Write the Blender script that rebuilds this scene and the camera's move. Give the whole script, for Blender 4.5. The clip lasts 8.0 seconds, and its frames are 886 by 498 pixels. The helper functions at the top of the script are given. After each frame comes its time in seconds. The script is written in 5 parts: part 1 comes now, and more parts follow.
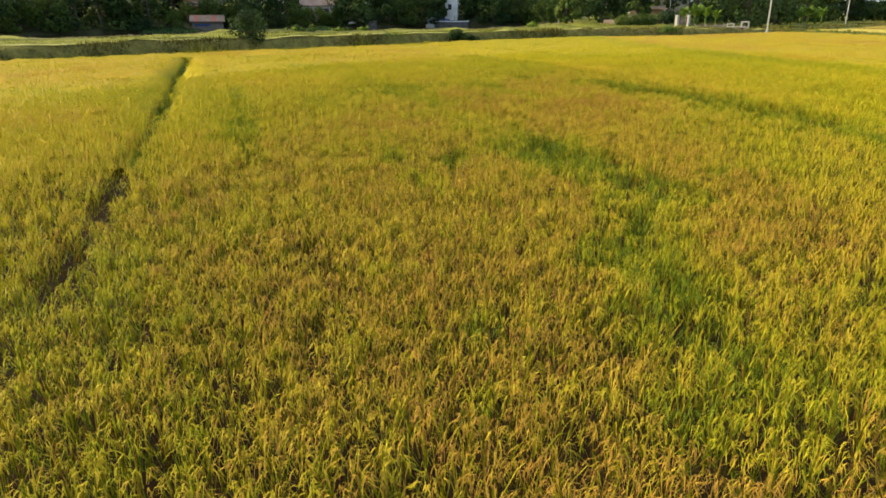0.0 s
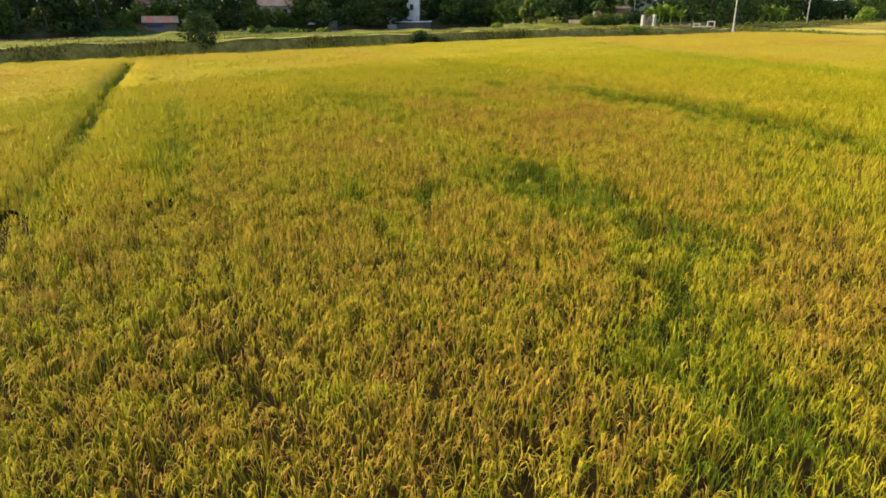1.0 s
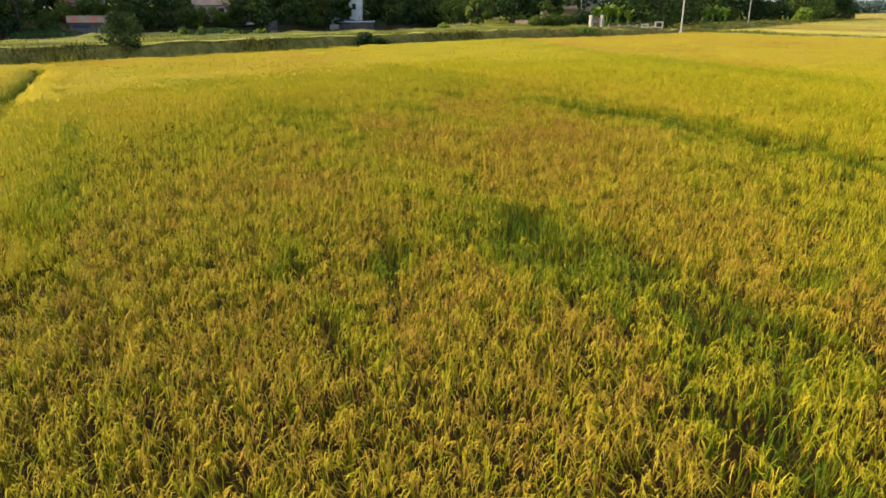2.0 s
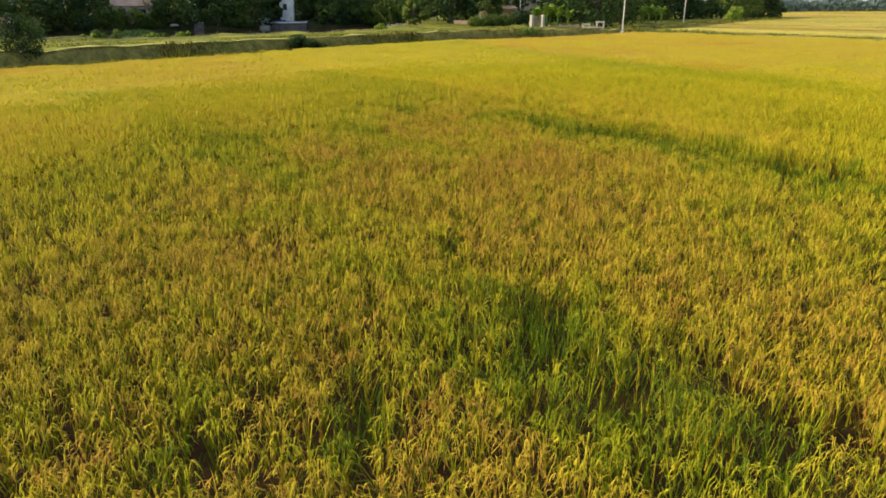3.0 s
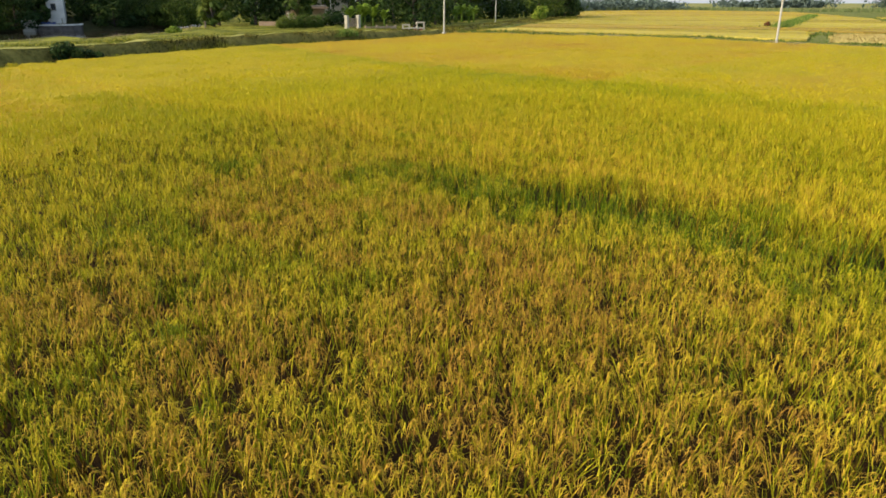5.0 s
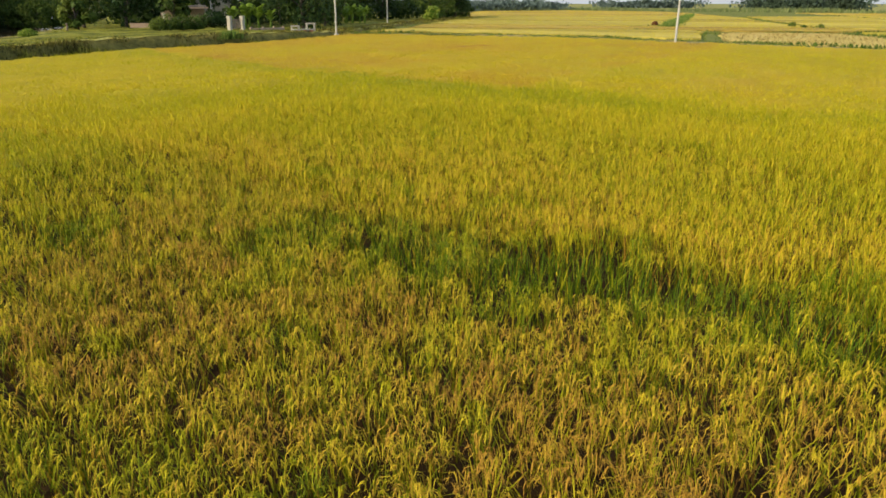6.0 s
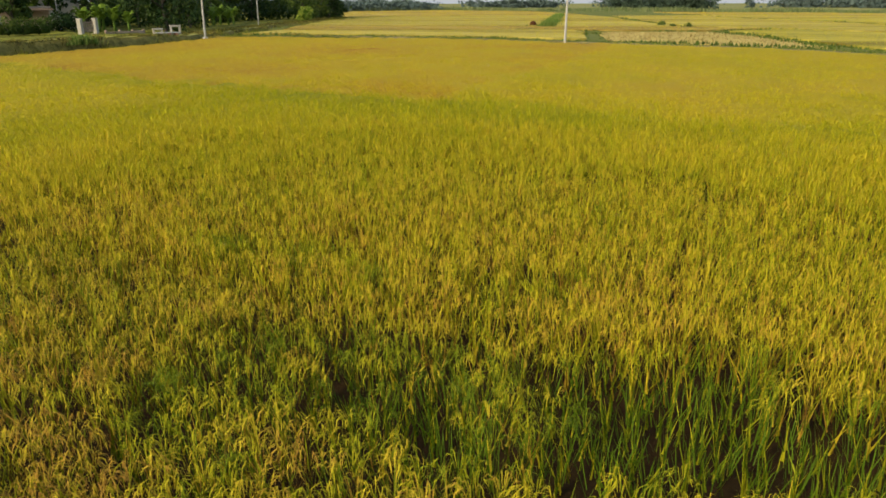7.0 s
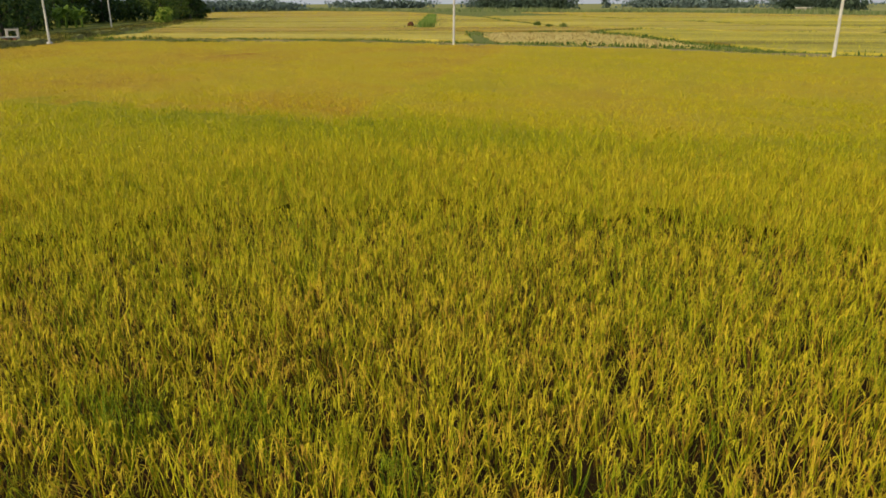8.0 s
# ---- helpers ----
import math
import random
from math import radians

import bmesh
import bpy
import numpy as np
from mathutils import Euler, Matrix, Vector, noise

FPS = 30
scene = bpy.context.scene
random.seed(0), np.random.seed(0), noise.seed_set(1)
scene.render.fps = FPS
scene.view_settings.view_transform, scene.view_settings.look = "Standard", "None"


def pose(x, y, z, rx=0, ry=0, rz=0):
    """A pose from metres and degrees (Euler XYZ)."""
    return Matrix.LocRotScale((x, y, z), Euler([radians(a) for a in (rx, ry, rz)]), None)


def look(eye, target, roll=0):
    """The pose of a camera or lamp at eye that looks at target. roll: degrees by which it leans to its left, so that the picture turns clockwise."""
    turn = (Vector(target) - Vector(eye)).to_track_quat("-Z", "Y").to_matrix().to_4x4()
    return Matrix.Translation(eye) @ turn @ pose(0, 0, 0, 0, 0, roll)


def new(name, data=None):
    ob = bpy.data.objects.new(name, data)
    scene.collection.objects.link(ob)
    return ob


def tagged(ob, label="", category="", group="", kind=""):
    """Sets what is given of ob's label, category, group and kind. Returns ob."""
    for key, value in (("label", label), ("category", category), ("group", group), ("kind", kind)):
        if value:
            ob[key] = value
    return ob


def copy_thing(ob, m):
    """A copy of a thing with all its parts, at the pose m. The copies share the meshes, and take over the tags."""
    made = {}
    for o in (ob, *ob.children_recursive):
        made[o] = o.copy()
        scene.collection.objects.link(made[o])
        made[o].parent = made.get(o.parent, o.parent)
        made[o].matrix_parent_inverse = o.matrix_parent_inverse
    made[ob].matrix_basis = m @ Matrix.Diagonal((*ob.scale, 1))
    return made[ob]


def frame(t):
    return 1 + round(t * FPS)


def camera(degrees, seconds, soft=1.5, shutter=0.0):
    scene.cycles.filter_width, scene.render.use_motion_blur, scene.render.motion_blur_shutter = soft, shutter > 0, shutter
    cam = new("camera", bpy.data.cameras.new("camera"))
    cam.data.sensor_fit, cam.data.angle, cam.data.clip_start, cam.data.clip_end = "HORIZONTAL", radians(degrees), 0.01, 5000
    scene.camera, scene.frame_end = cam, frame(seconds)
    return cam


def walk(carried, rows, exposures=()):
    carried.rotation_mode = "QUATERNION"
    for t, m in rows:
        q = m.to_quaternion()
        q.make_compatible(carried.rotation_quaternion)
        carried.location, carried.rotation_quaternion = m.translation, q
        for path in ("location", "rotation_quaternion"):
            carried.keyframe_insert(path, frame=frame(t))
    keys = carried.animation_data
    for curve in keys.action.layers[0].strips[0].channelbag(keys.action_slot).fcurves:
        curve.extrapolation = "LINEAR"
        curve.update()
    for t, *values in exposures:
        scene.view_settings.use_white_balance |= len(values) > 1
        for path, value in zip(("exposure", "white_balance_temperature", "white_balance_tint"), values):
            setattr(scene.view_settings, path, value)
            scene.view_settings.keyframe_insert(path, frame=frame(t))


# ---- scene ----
cam = camera(64.3, 8.0, soft=1.65)
PATH = [
    (0, (0.596, 1.398, 3.71), (0.488, 3.283, 3.051), 0.1),
    (0.5, (0.461, 2.804, 3.716), (0.396, 4.691, 3.057), 0.0),
    (1, (0.329, 4.156, 3.721), (0.318, 6.044, 3.062), -0.0),
    (2.5, (-0.064, 9.076, 3.797), (0.155, 10.951, 3.136), 0.1),
    (3, (-0.114, 10.875, 3.799), (0.19, 12.738, 3.138), 0.0),
    (3.5, (-0.145, 12.69, 3.803), (0.264, 14.533, 3.141), 0.1),
    (4, (-0.102, 14.566, 3.802), (0.428, 16.378, 3.14), 0.0),
    (4.5, (0.044, 16.57, 3.786), (0.704, 18.338, 3.124), -0.0),
    (6, (1.483, 22.237, 3.627), (2.521, 23.815, 2.967), -0.0),
    (6.5, (1.958, 24.024, 3.648), (3.129, 25.505, 2.988), 0.0),
    (7, (2.562, 25.798, 3.641), (3.859, 27.17, 2.981), -0.1),
    (7.5, (3.265, 27.471, 3.655), (4.68, 28.721, 2.994), -0.1),
    (8, (4.143, 29.142, 3.633), (5.664, 30.26, 2.974), -0.1),
]
walk(cam, [(t, look(e, g, r)) for t, e, g, r in PATH], [(0, 1.25), (4, 1.05), (6.5, 0.78), (8, 0.46)])


# ---- daylight: hazy low sun from the river side, pale sky ----
SUN_BEARING, SUN_HEIGHT = -86.0, 30.0          # degrees clockwise from +y, degrees above the horizon
world = bpy.data.worlds.new("sky")
scene.world = world
world.use_nodes = True
wn = world.node_tree
sky = wn.nodes.new("ShaderNodeTexSky")
sky.sky_type, sky.sun_disc = "NISHITA", False
sky.sun_elevation, sky.sun_rotation = radians(SUN_HEIGHT), radians(SUN_BEARING)
sky.air_density, sky.dust_density, sky.ozone_density = 1.0, 2.0, 1.0
wn.links.new(sky.outputs[0], wn.nodes["Background"].inputs[0])
wn.nodes["Background"].inputs[1].default_value = 0.15
sun = new("sun", bpy.data.lights.new("sun", "SUN"))
sun.data.energy, sun.data.angle, sun.data.color = 2.6, radians(14), (1.0, 0.87, 0.58)
_sb, _sh = radians(SUN_BEARING), radians(SUN_HEIGHT)
sun.matrix_world = look((0, 0, 60), (-math.sin(_sb) * math.cos(_sh), -math.cos(_sb) * math.cos(_sh), 60 - math.sin(_sh)))

# pale haze at the edge of the world
def haze_backdrop():
    m = bpy.data.materials.new("haze")
    m.use_nodes = True
    nt = m.node_tree
    e = nt.nodes.new("ShaderNodeEmission")
    e.inputs["Color"].default_value, e.inputs["Strength"].default_value = (0.60, 0.64, 0.69, 1), 0.55
    nt.links.new(e.outputs[0], nt.nodes["Material Output"].inputs["Surface"])
    bm = bmesh.new()
    ring = [(2600 * math.sin(radians(a)), 2600 * math.cos(radians(a))) for a in range(0, 361, 6)]
    rows = [[bm.verts.new((x, y, z)) for x, y in ring] for z in (-20, 90)]
    for k in range(len(ring) - 1):
        bm.faces.new((rows[0][k], rows[0][k + 1], rows[1][k + 1], rows[1][k]))
    me = bpy.data.meshes.new("backdrop")
    bm.to_mesh(me)
    bm.free()
    me.materials.append(m)
    tagged(new("backdrop", me), "pale hazy sky at the horizon", "backdrop", kind="structure")


haze_backdrop()

# ---- small helpers ----
rng = np.random.default_rng(7)


def vnoise(x, y, size, seed=0):
    """Smooth lattice noise in -1..1 with features about size metres wide."""
    g = np.random.default_rng(1000 + seed).uniform(-1, 1, (64, 64))
    x, y = np.asarray(x) / size, np.asarray(y) / size
    i, j = np.floor(x).astype(int), np.floor(y).astype(int)
    u, v = x - i, y - j
    u, v = u * u * (3 - 2 * u), v * v * (3 - 2 * v)
    i, j, i1, j1 = i % 64, j % 64, (i + 1) % 64, (j + 1) % 64
    return (g[i, j] * (1 - u) + g[i1, j] * u) * (1 - v) + (g[i, j1] * (1 - u) + g[i1, j1] * u) * v


def line_dist(x, y, pts):
    """Distance to a polyline, and how far along it (0..1 of its number of legs)."""
    best, at = np.full(np.shape(x), 1e9), np.zeros(np.shape(x))
    n = len(pts) - 1
    for k in range(n):
        (ax, ay), (bx, by) = pts[k][:2], pts[k + 1][:2]
        dx, dy = bx - ax, by - ay
        s = np.clip(((x - ax) * dx + (y - ay) * dy) / (dx * dx + dy * dy), 0, 1)
        d = np.hypot(x - ax - s * dx, y - ay - s * dy)
        at = np.where(d < best, (k + s) / n, at)
        best = np.minimum(best, d)
    return best, at


def inside(x, y, poly):
    """Whether points lie in a polygon."""
    r = np.zeros(np.shape(x), bool)
    n = len(poly)
    for k in range(n):
        (ax, ay), (bx, by) = poly[k], poly[(k + 1) % n]
        cross = (ay > y) != (by > y)
        with np.errstate(divide="ignore", invalid="ignore"):
            r ^= cross & (x < (bx - ax) * (y - ay) / ((by - ay) or 1e-9) + ax)
    return r


def mesh_from(name, verts, faces, mats, smooth=False, attr=None, face_mat=None):
    """A mesh from vertex rows and triangle (or quad) index rows."""
    verts, faces = np.asarray(verts, np.float32), np.asarray(faces, np.int32)
    k = faces.shape[1]
    m = bpy.data.meshes.new(name)
    m.vertices.add(len(verts))
    m.vertices.foreach_set("co", verts.ravel())
    m.loops.add(faces.size)
    m.loops.foreach_set("vertex_index", faces.ravel())
    m.polygons.add(len(faces))
    m.polygons.foreach_set("loop_start", np.arange(0, faces.size, k, dtype=np.int32))
    if attr is not None:
        a = m.attributes.new("tone", "FLOAT", "POINT")
        a.data.foreach_set("value", np.asarray(attr, np.float32))
    for mt in (mats if isinstance(mats, (list, tuple)) else [mats]):
        m.materials.append(mt)
    if face_mat is not None:
        m.polygons.foreach_set("material_index", np.asarray(face_mat, np.int32))
    m.update(calc_edges=True)
    if smooth:
        m.polygons.foreach_set("use_smooth", np.ones(len(faces), bool))
    return m


def part(name, bm, material, parent=None, label="", smooth=False):
    """Links a bmesh as one mesh object, under a thing or part."""
    m = bpy.data.meshes.new(name)
    bm.normal_update()
    bm.to_mesh(m)
    bm.free()
    m.materials.append(material)
    if smooth:
        for p in m.polygons:
            p.use_smooth = True
    ob = new(name, m)
    if parent:
        ob.parent = parent
    if label:
        ob["label"] = label
    return ob


def thing(name, label, category, group="", at=None, kind=""):
    ob = tagged(new(name), label, category, group, kind)
    if at is not None:
        ob.matrix_basis = at
    return ob


def box(bm, x0, x1, y0, y1, z0, z1, bevel=0.0, turn=None):
    r = bmesh.ops.create_cube(bm, size=1.0)
    vs = r["verts"]
    bmesh.ops.transform(bm, matrix=Matrix.Translation(((x0 + x1) / 2, (y0 + y1) / 2, (z0 + z1) / 2)) @ Matrix.Diagonal((x1 - x0, y1 - y0, z1 - z0, 1)), verts=vs)
    if bevel:
        es = list({e for v in vs for e in v.link_edges})
        r = bmesh.ops.bevel(bm, geom=es, offset=bevel, segments=2, affect="EDGES", profile=0.5)
        vs = list({v for f in r["faces"] for v in f.verts} | {v for v in vs if v.is_valid})
    if turn is not None:
        bmesh.ops.transform(bm, matrix=turn, verts=vs)
    return bm


def tube(bm, path, radii, sides=7, lumps=0.0, seed=0):
    """A tapered, slightly uneven round limb along a path."""
    rr = random.Random(seed)
    rings = []
    for k, p in enumerate(path):
        p = Vector(p)
        d = (Vector(path[min(k + 1, len(path) - 1)]) - Vector(path[max(k - 1, 0)])).normalized()
        a = d.orthogonal().normalized()
        b = d.cross(a)
        rings.append([bm.verts.new(p + (a * math.cos(q) + b * math.sin(q)) * radii[k] * (1 + lumps * rr.uniform(-1, 1)))
                      for q in (2 * math.pi * i / sides for i in range(sides))])
    for r0, r1 in zip(rings, rings[1:]):
        for i in range(sides):
            bm.faces.new((r0[i], r0[(i + 1) % sides], r1[(i + 1) % sides], r1[i]))
    bm.faces.new(rings[-1])
    bm.faces.new(rings[0][::-1])


# ---- materials ----
def material(name, rough=0.8):
    m = bpy.data.materials.new(name)
    m.use_nodes = True
    nt = m.node_tree
    b = nt.nodes["Principled BSDF"]
    b.inputs["Roughness"].default_value = rough
    b.inputs["Specular IOR Level"].default_value = 0.06
    return m, nt, b


def ramp(nt, stops, source):
    r = nt.nodes.new("ShaderNodeValToRGB")
    e = r.color_ramp.elements
    while len(e) < len(stops):
        e.new(0.5)
    for el, (p, c) in zip(e, stops):
        el.position, el.color = p, (*c, 1)
    nt.links.new(source, r.inputs[0])
    return r.outputs[0]


def noise_tex(nt, scale, detail=4.0, rough=0.6, stretch=None):
    n = nt.nodes.new("ShaderNodeTexNoise")
    n.inputs["Scale"].default_value, n.inputs["Detail"].default_value, n.inputs["Roughness"].default_value = scale, detail, rough
    g = nt.nodes.new("ShaderNodeNewGeometry")
    if stretch:
        mp = nt.nodes.new("ShaderNodeMapping")
        mp.inputs["Scale"].default_value = stretch
        nt.links.new(g.outputs["Position"], mp.inputs[0])
        nt.links.new(mp.outputs[0], n.inputs["Vector"])
    else:
        nt.links.new(g.outputs["Position"], n.inputs["Vector"])
    return n.outputs["Fac"]


def bumped(nt, b, height, strength=0.5, distance=0.05):
    k = nt.nodes.new("ShaderNodeBump")
    k.inputs["Strength"].default_value, k.inputs["Distance"].default_value = strength, distance
    nt.links.new(height, k.inputs["Height"])
    nt.links.new(k.outputs[0], b.inputs["Normal"])


def math_node(nt, op, a, b):
    m = nt.nodes.new("ShaderNodeMath")
    m.operation = op
    for sock, v in zip(m.inputs, (a, b)):
        if isinstance(v, (int, float)):
            sock.default_value = v
        else:
            nt.links.new(v, sock)
    return m.outputs[0]


def leafy(name, stops, through_light=0.35, rough=0.55, source=None, spread=0.0):
    """Thin plant matter: colour by a tone attribute or by chance per leaf; some light passes through."""
    m, nt, b = material(name, rough)
    if source == "tone":
        a = nt.nodes.new("ShaderNodeAttribute")
        a.attribute_name = "tone"
        src = a.outputs["Fac"]
    else:
        g = nt.nodes.new("ShaderNodeNewGeometry")
        o = nt.nodes.new("ShaderNodeObjectInfo")
        src = math_node(nt, "ADD", math_node(nt, "MULTIPLY", g.outputs["Random Per Island"], 1 - spread),
                        math_node(nt, "MULTIPLY", o.outputs["Random"], spread))
    c = ramp(nt, stops, src)
    nt.links.new(c, b.inputs["Base Color"])
    t = nt.nodes.new("ShaderNodeBsdfTranslucent")
    nt.links.new(c, t.inputs["Color"])
    x = nt.nodes.new("ShaderNodeMixShader")
    x.inputs[0].default_value = through_light
    nt.links.new(b.outputs[0], x.inputs[1])
    nt.links.new(t.outputs[0], x.inputs[2])
    nt.links.new(x.outputs[0], nt.nodes["Material Output"].inputs[0])
    return m


def plain(name, dark, light, scale=3.0, rough=0.85, bump=0.4, distance=0.03, stretch=None, fine=25.0):
    """A weathered surface: two scales of noise between two colours, with relief."""
    m, nt, b = material(name, rough)
    n1, n2 = noise_tex(nt, scale, 5, 0.6, stretch), noise_tex(nt, fine, 3, 0.6, stretch)
    f = math_node(nt, "ADD", math_node(nt, "MULTIPLY", n1, 0.65), math_node(nt, "MULTIPLY", n2, 0.35))
    nt.links.new(ramp(nt, [(0.32, dark), (0.68, light)], f), b.inputs["Base Color"])
    bumped(nt, b, n2, bump, distance)
    return m


# the dark brown at 1.0 puts gap shade into the withered lower stalks
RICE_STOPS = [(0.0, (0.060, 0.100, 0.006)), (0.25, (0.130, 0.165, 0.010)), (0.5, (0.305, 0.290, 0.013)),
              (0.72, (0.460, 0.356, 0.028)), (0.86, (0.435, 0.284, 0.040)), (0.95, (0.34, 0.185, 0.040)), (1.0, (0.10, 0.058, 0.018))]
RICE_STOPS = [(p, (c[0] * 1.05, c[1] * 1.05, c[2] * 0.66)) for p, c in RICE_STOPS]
M_RICE = leafy("rice_plants", RICE_STOPS, 0.16, 0.55, "tone")
YELLOW_STOPS = [(p, (min(0.62, c[0] * 1.13), min(0.5, c[1] * 1.12), c[2] * 1.0)) for p, c in RICE_STOPS]
M_RICE_YELLOW = leafy("yellow_rice_plants", YELLOW_STOPS, 0.20, 0.55, "tone")
M_STRAW_PALE = leafy("cut_straw", [(0.0, (0.26, 0.19, 0.06)), (1.0, (0.40, 0.31, 0.12))], 0.2, 0.7)
M_WEED = leafy("weeds", [(0.0, (0.045, 0.075, 0.012)), (0.6, (0.09, 0.13, 0.02)), (1.0, (0.18, 0.19, 0.04))], 0.3, 0.6)
M_SLOPE = leafy("slope_weeds", [(0.0, (0.040, 0.036, 0.012)), (0.5, (0.125, 0.110, 0.022)), (0.85, (0.20, 0.175, 0.032)), (1.0, (0.30, 0.245, 0.055))], 0.15, 0.7)
M_GRASS = leafy("bank_grass", [(0.0, (0.050, 0.062, 0.008)), (0.5, (0.165, 0.172, 0.020)), (1.0, (0.33, 0.30, 0.05))], 0.4, 0.6)
M_PLUME = leafy("seeding_grass", [(0.0, (0.13, 0.11, 0.05)), (0.5, (0.25, 0.20, 0.12)), (1.0, (0.36, 0.29, 0.20))], 0.35, 0.7)
# far cane, its green paled by haze painted into the colour
M_CANE = leafy("hazed_cane", [(0.0, (0.10, 0.13, 0.04)), (0.6, (0.16, 0.19, 0.065)), (1.0, (0.22, 0.23, 0.10))], 0.3, 0.7)
M_REED = leafy("reeds", [(0.0, (0.06, 0.12, 0.02)), (0.6, (0.13, 0.20, 0.03)), (1.0, (0.25, 0.26, 0.07))], 0.3, 0.6)
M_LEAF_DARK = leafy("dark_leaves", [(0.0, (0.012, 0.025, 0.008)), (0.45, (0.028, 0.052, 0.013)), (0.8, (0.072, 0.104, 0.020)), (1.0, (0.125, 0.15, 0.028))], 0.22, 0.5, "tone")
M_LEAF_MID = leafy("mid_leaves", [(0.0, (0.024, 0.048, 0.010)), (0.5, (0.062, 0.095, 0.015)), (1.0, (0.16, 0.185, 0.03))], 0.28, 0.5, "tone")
M_LEAF_BRIGHT = leafy("bright_leaves", [(0.0, (0.08, 0.15, 0.015)), (0.6, (0.19, 0.26, 0.03)), (1.0, (0.34, 0.36, 0.06))], 0.40, 0.45)
# distance haze is put into these paler, greyer leaf colours
M_LEAF_HAZED = leafy("hazed_leaves", [(0.0, (0.070, 0.098, 0.085)), (1.0, (0.10, 0.13, 0.108))], 0.2, 0.8, None, 0.4)
# dark leaves with a little distance haze mixed into the colour
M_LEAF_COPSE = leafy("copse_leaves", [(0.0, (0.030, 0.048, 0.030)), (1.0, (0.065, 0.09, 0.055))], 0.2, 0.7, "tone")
M_BARK = plain("bark", (0.035, 0.028, 0.02), (0.10, 0.08, 0.06), 4, 0.9, 0.6, 0.03)
M_SOIL = plain("paddy_soil", (0.020, 0.011, 0.004), (0.048, 0.028, 0.009), 0.7, 0.9, 0.5, 0.05, fine=9)
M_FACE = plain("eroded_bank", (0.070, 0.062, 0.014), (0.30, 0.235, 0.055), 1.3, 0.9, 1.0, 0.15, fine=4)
M_DARKWALL = plain("dark_masonry", (0.06, 0.052, 0.046), (0.15, 0.13, 0.115), 1.0, 0.9, 0.3, 0.02)
M_CREST = plain("trodden_grass", (0.23, 0.215, 0.045), (0.42, 0.38, 0.11), 0.5, 0.9, 0.6, 0.05, fine=6)
M_ISLET = leafy("water_plants", [(0.0, (0.030, 0.062, 0.018)), (0.6, (0.062, 0.110, 0.030)), (1.0, (0.11, 0.155, 0.045))], 0.25, 0.6)
M_CONCRETE = plain("old_concrete", (0.28, 0.265, 0.225), (0.44, 0.415, 0.355), 2, 0.85, 0.3, 0.01)
M_LIME = plain("limewashed_wall", (0.29, 0.26, 0.20), (0.46, 0.415, 0.335), 1.2, 0.85, 0.2, 0.01)
M_WHITE = plain("white_painted_wall", (0.50, 0.46, 0.40), (0.72, 0.67, 0.60), 0.8, 0.85, 0.2, 0.01)
M_GREYWALL = plain("grey_render", (0.15, 0.135, 0.11), (0.27, 0.245, 0.205), 0.8, 0.85, 0.2, 0.01)
M_ROOF = plain("rusty_sheet", (0.10, 0.072, 0.062), (0.22, 0.175, 0.155), 0.8, 0.6, 0.2, 0.02, (1, 1, 0.2))
M_RUST = plain("red_rust", (0.16, 0.06, 0.045), (0.30, 0.13, 0.10), 1.5, 0.8, 0.2, 0.01)
M_RED = plain("terracotta_wall", (0.35, 0.13, 0.08), (0.50, 0.22, 0.14), 0.8, 0.8, 0.2, 0.01)
M_PINK = plain("pink_render", (0.45, 0.33, 0.32), (0.60, 0.46, 0.44), 0.8, 0.85, 0.2, 0.01)
M_BLUE = plain("blue_sheet", (0.03, 0.045, 0.13), (0.07, 0.095, 0.22), 1.5, 0.5, 0.1, 0.01)
M_TAN = plain("tan_wall", (0.26, 0.18, 0.115), (0.40, 0.29, 0.20), 1.0, 0.85, 0.2, 0.01)
M_WOOD = plain("grey_wood", (0.11, 0.085, 0.065), (0.23, 0.185, 0.14), 6, 0.85, 0.4, 0.01, (1, 1, 0.15))
M_DARKGLASS = plain("dark_window", (0.02, 0.022, 0.025), (0.04, 0.045, 0.05), 2, 0.15, 0.0)
M_FARLAND = plain("far_land", (0.13, 0.14, 0.035), (0.27, 0.24, 0.07), 0.02, 0.9, 0.3, 0.05, fine=0.3)
M_PATH = plain("trodden_earth", (0.17, 0.125, 0.05), (0.32, 0.25, 0.11), 0.8, 0.9, 0.4, 0.03, fine=8)
M_STUBBLE = plain("rice_stubble", (0.32, 0.25, 0.06), (0.46, 0.36, 0.11), 0.25, 0.9, 0.8, 0.1, fine=2.5)
M_ROUGH_BROWN = plain("rough_brown", (0.05, 0.018, 0.008), (0.13, 0.05, 0.02), 5, 0.9, 0.8, 0.05)


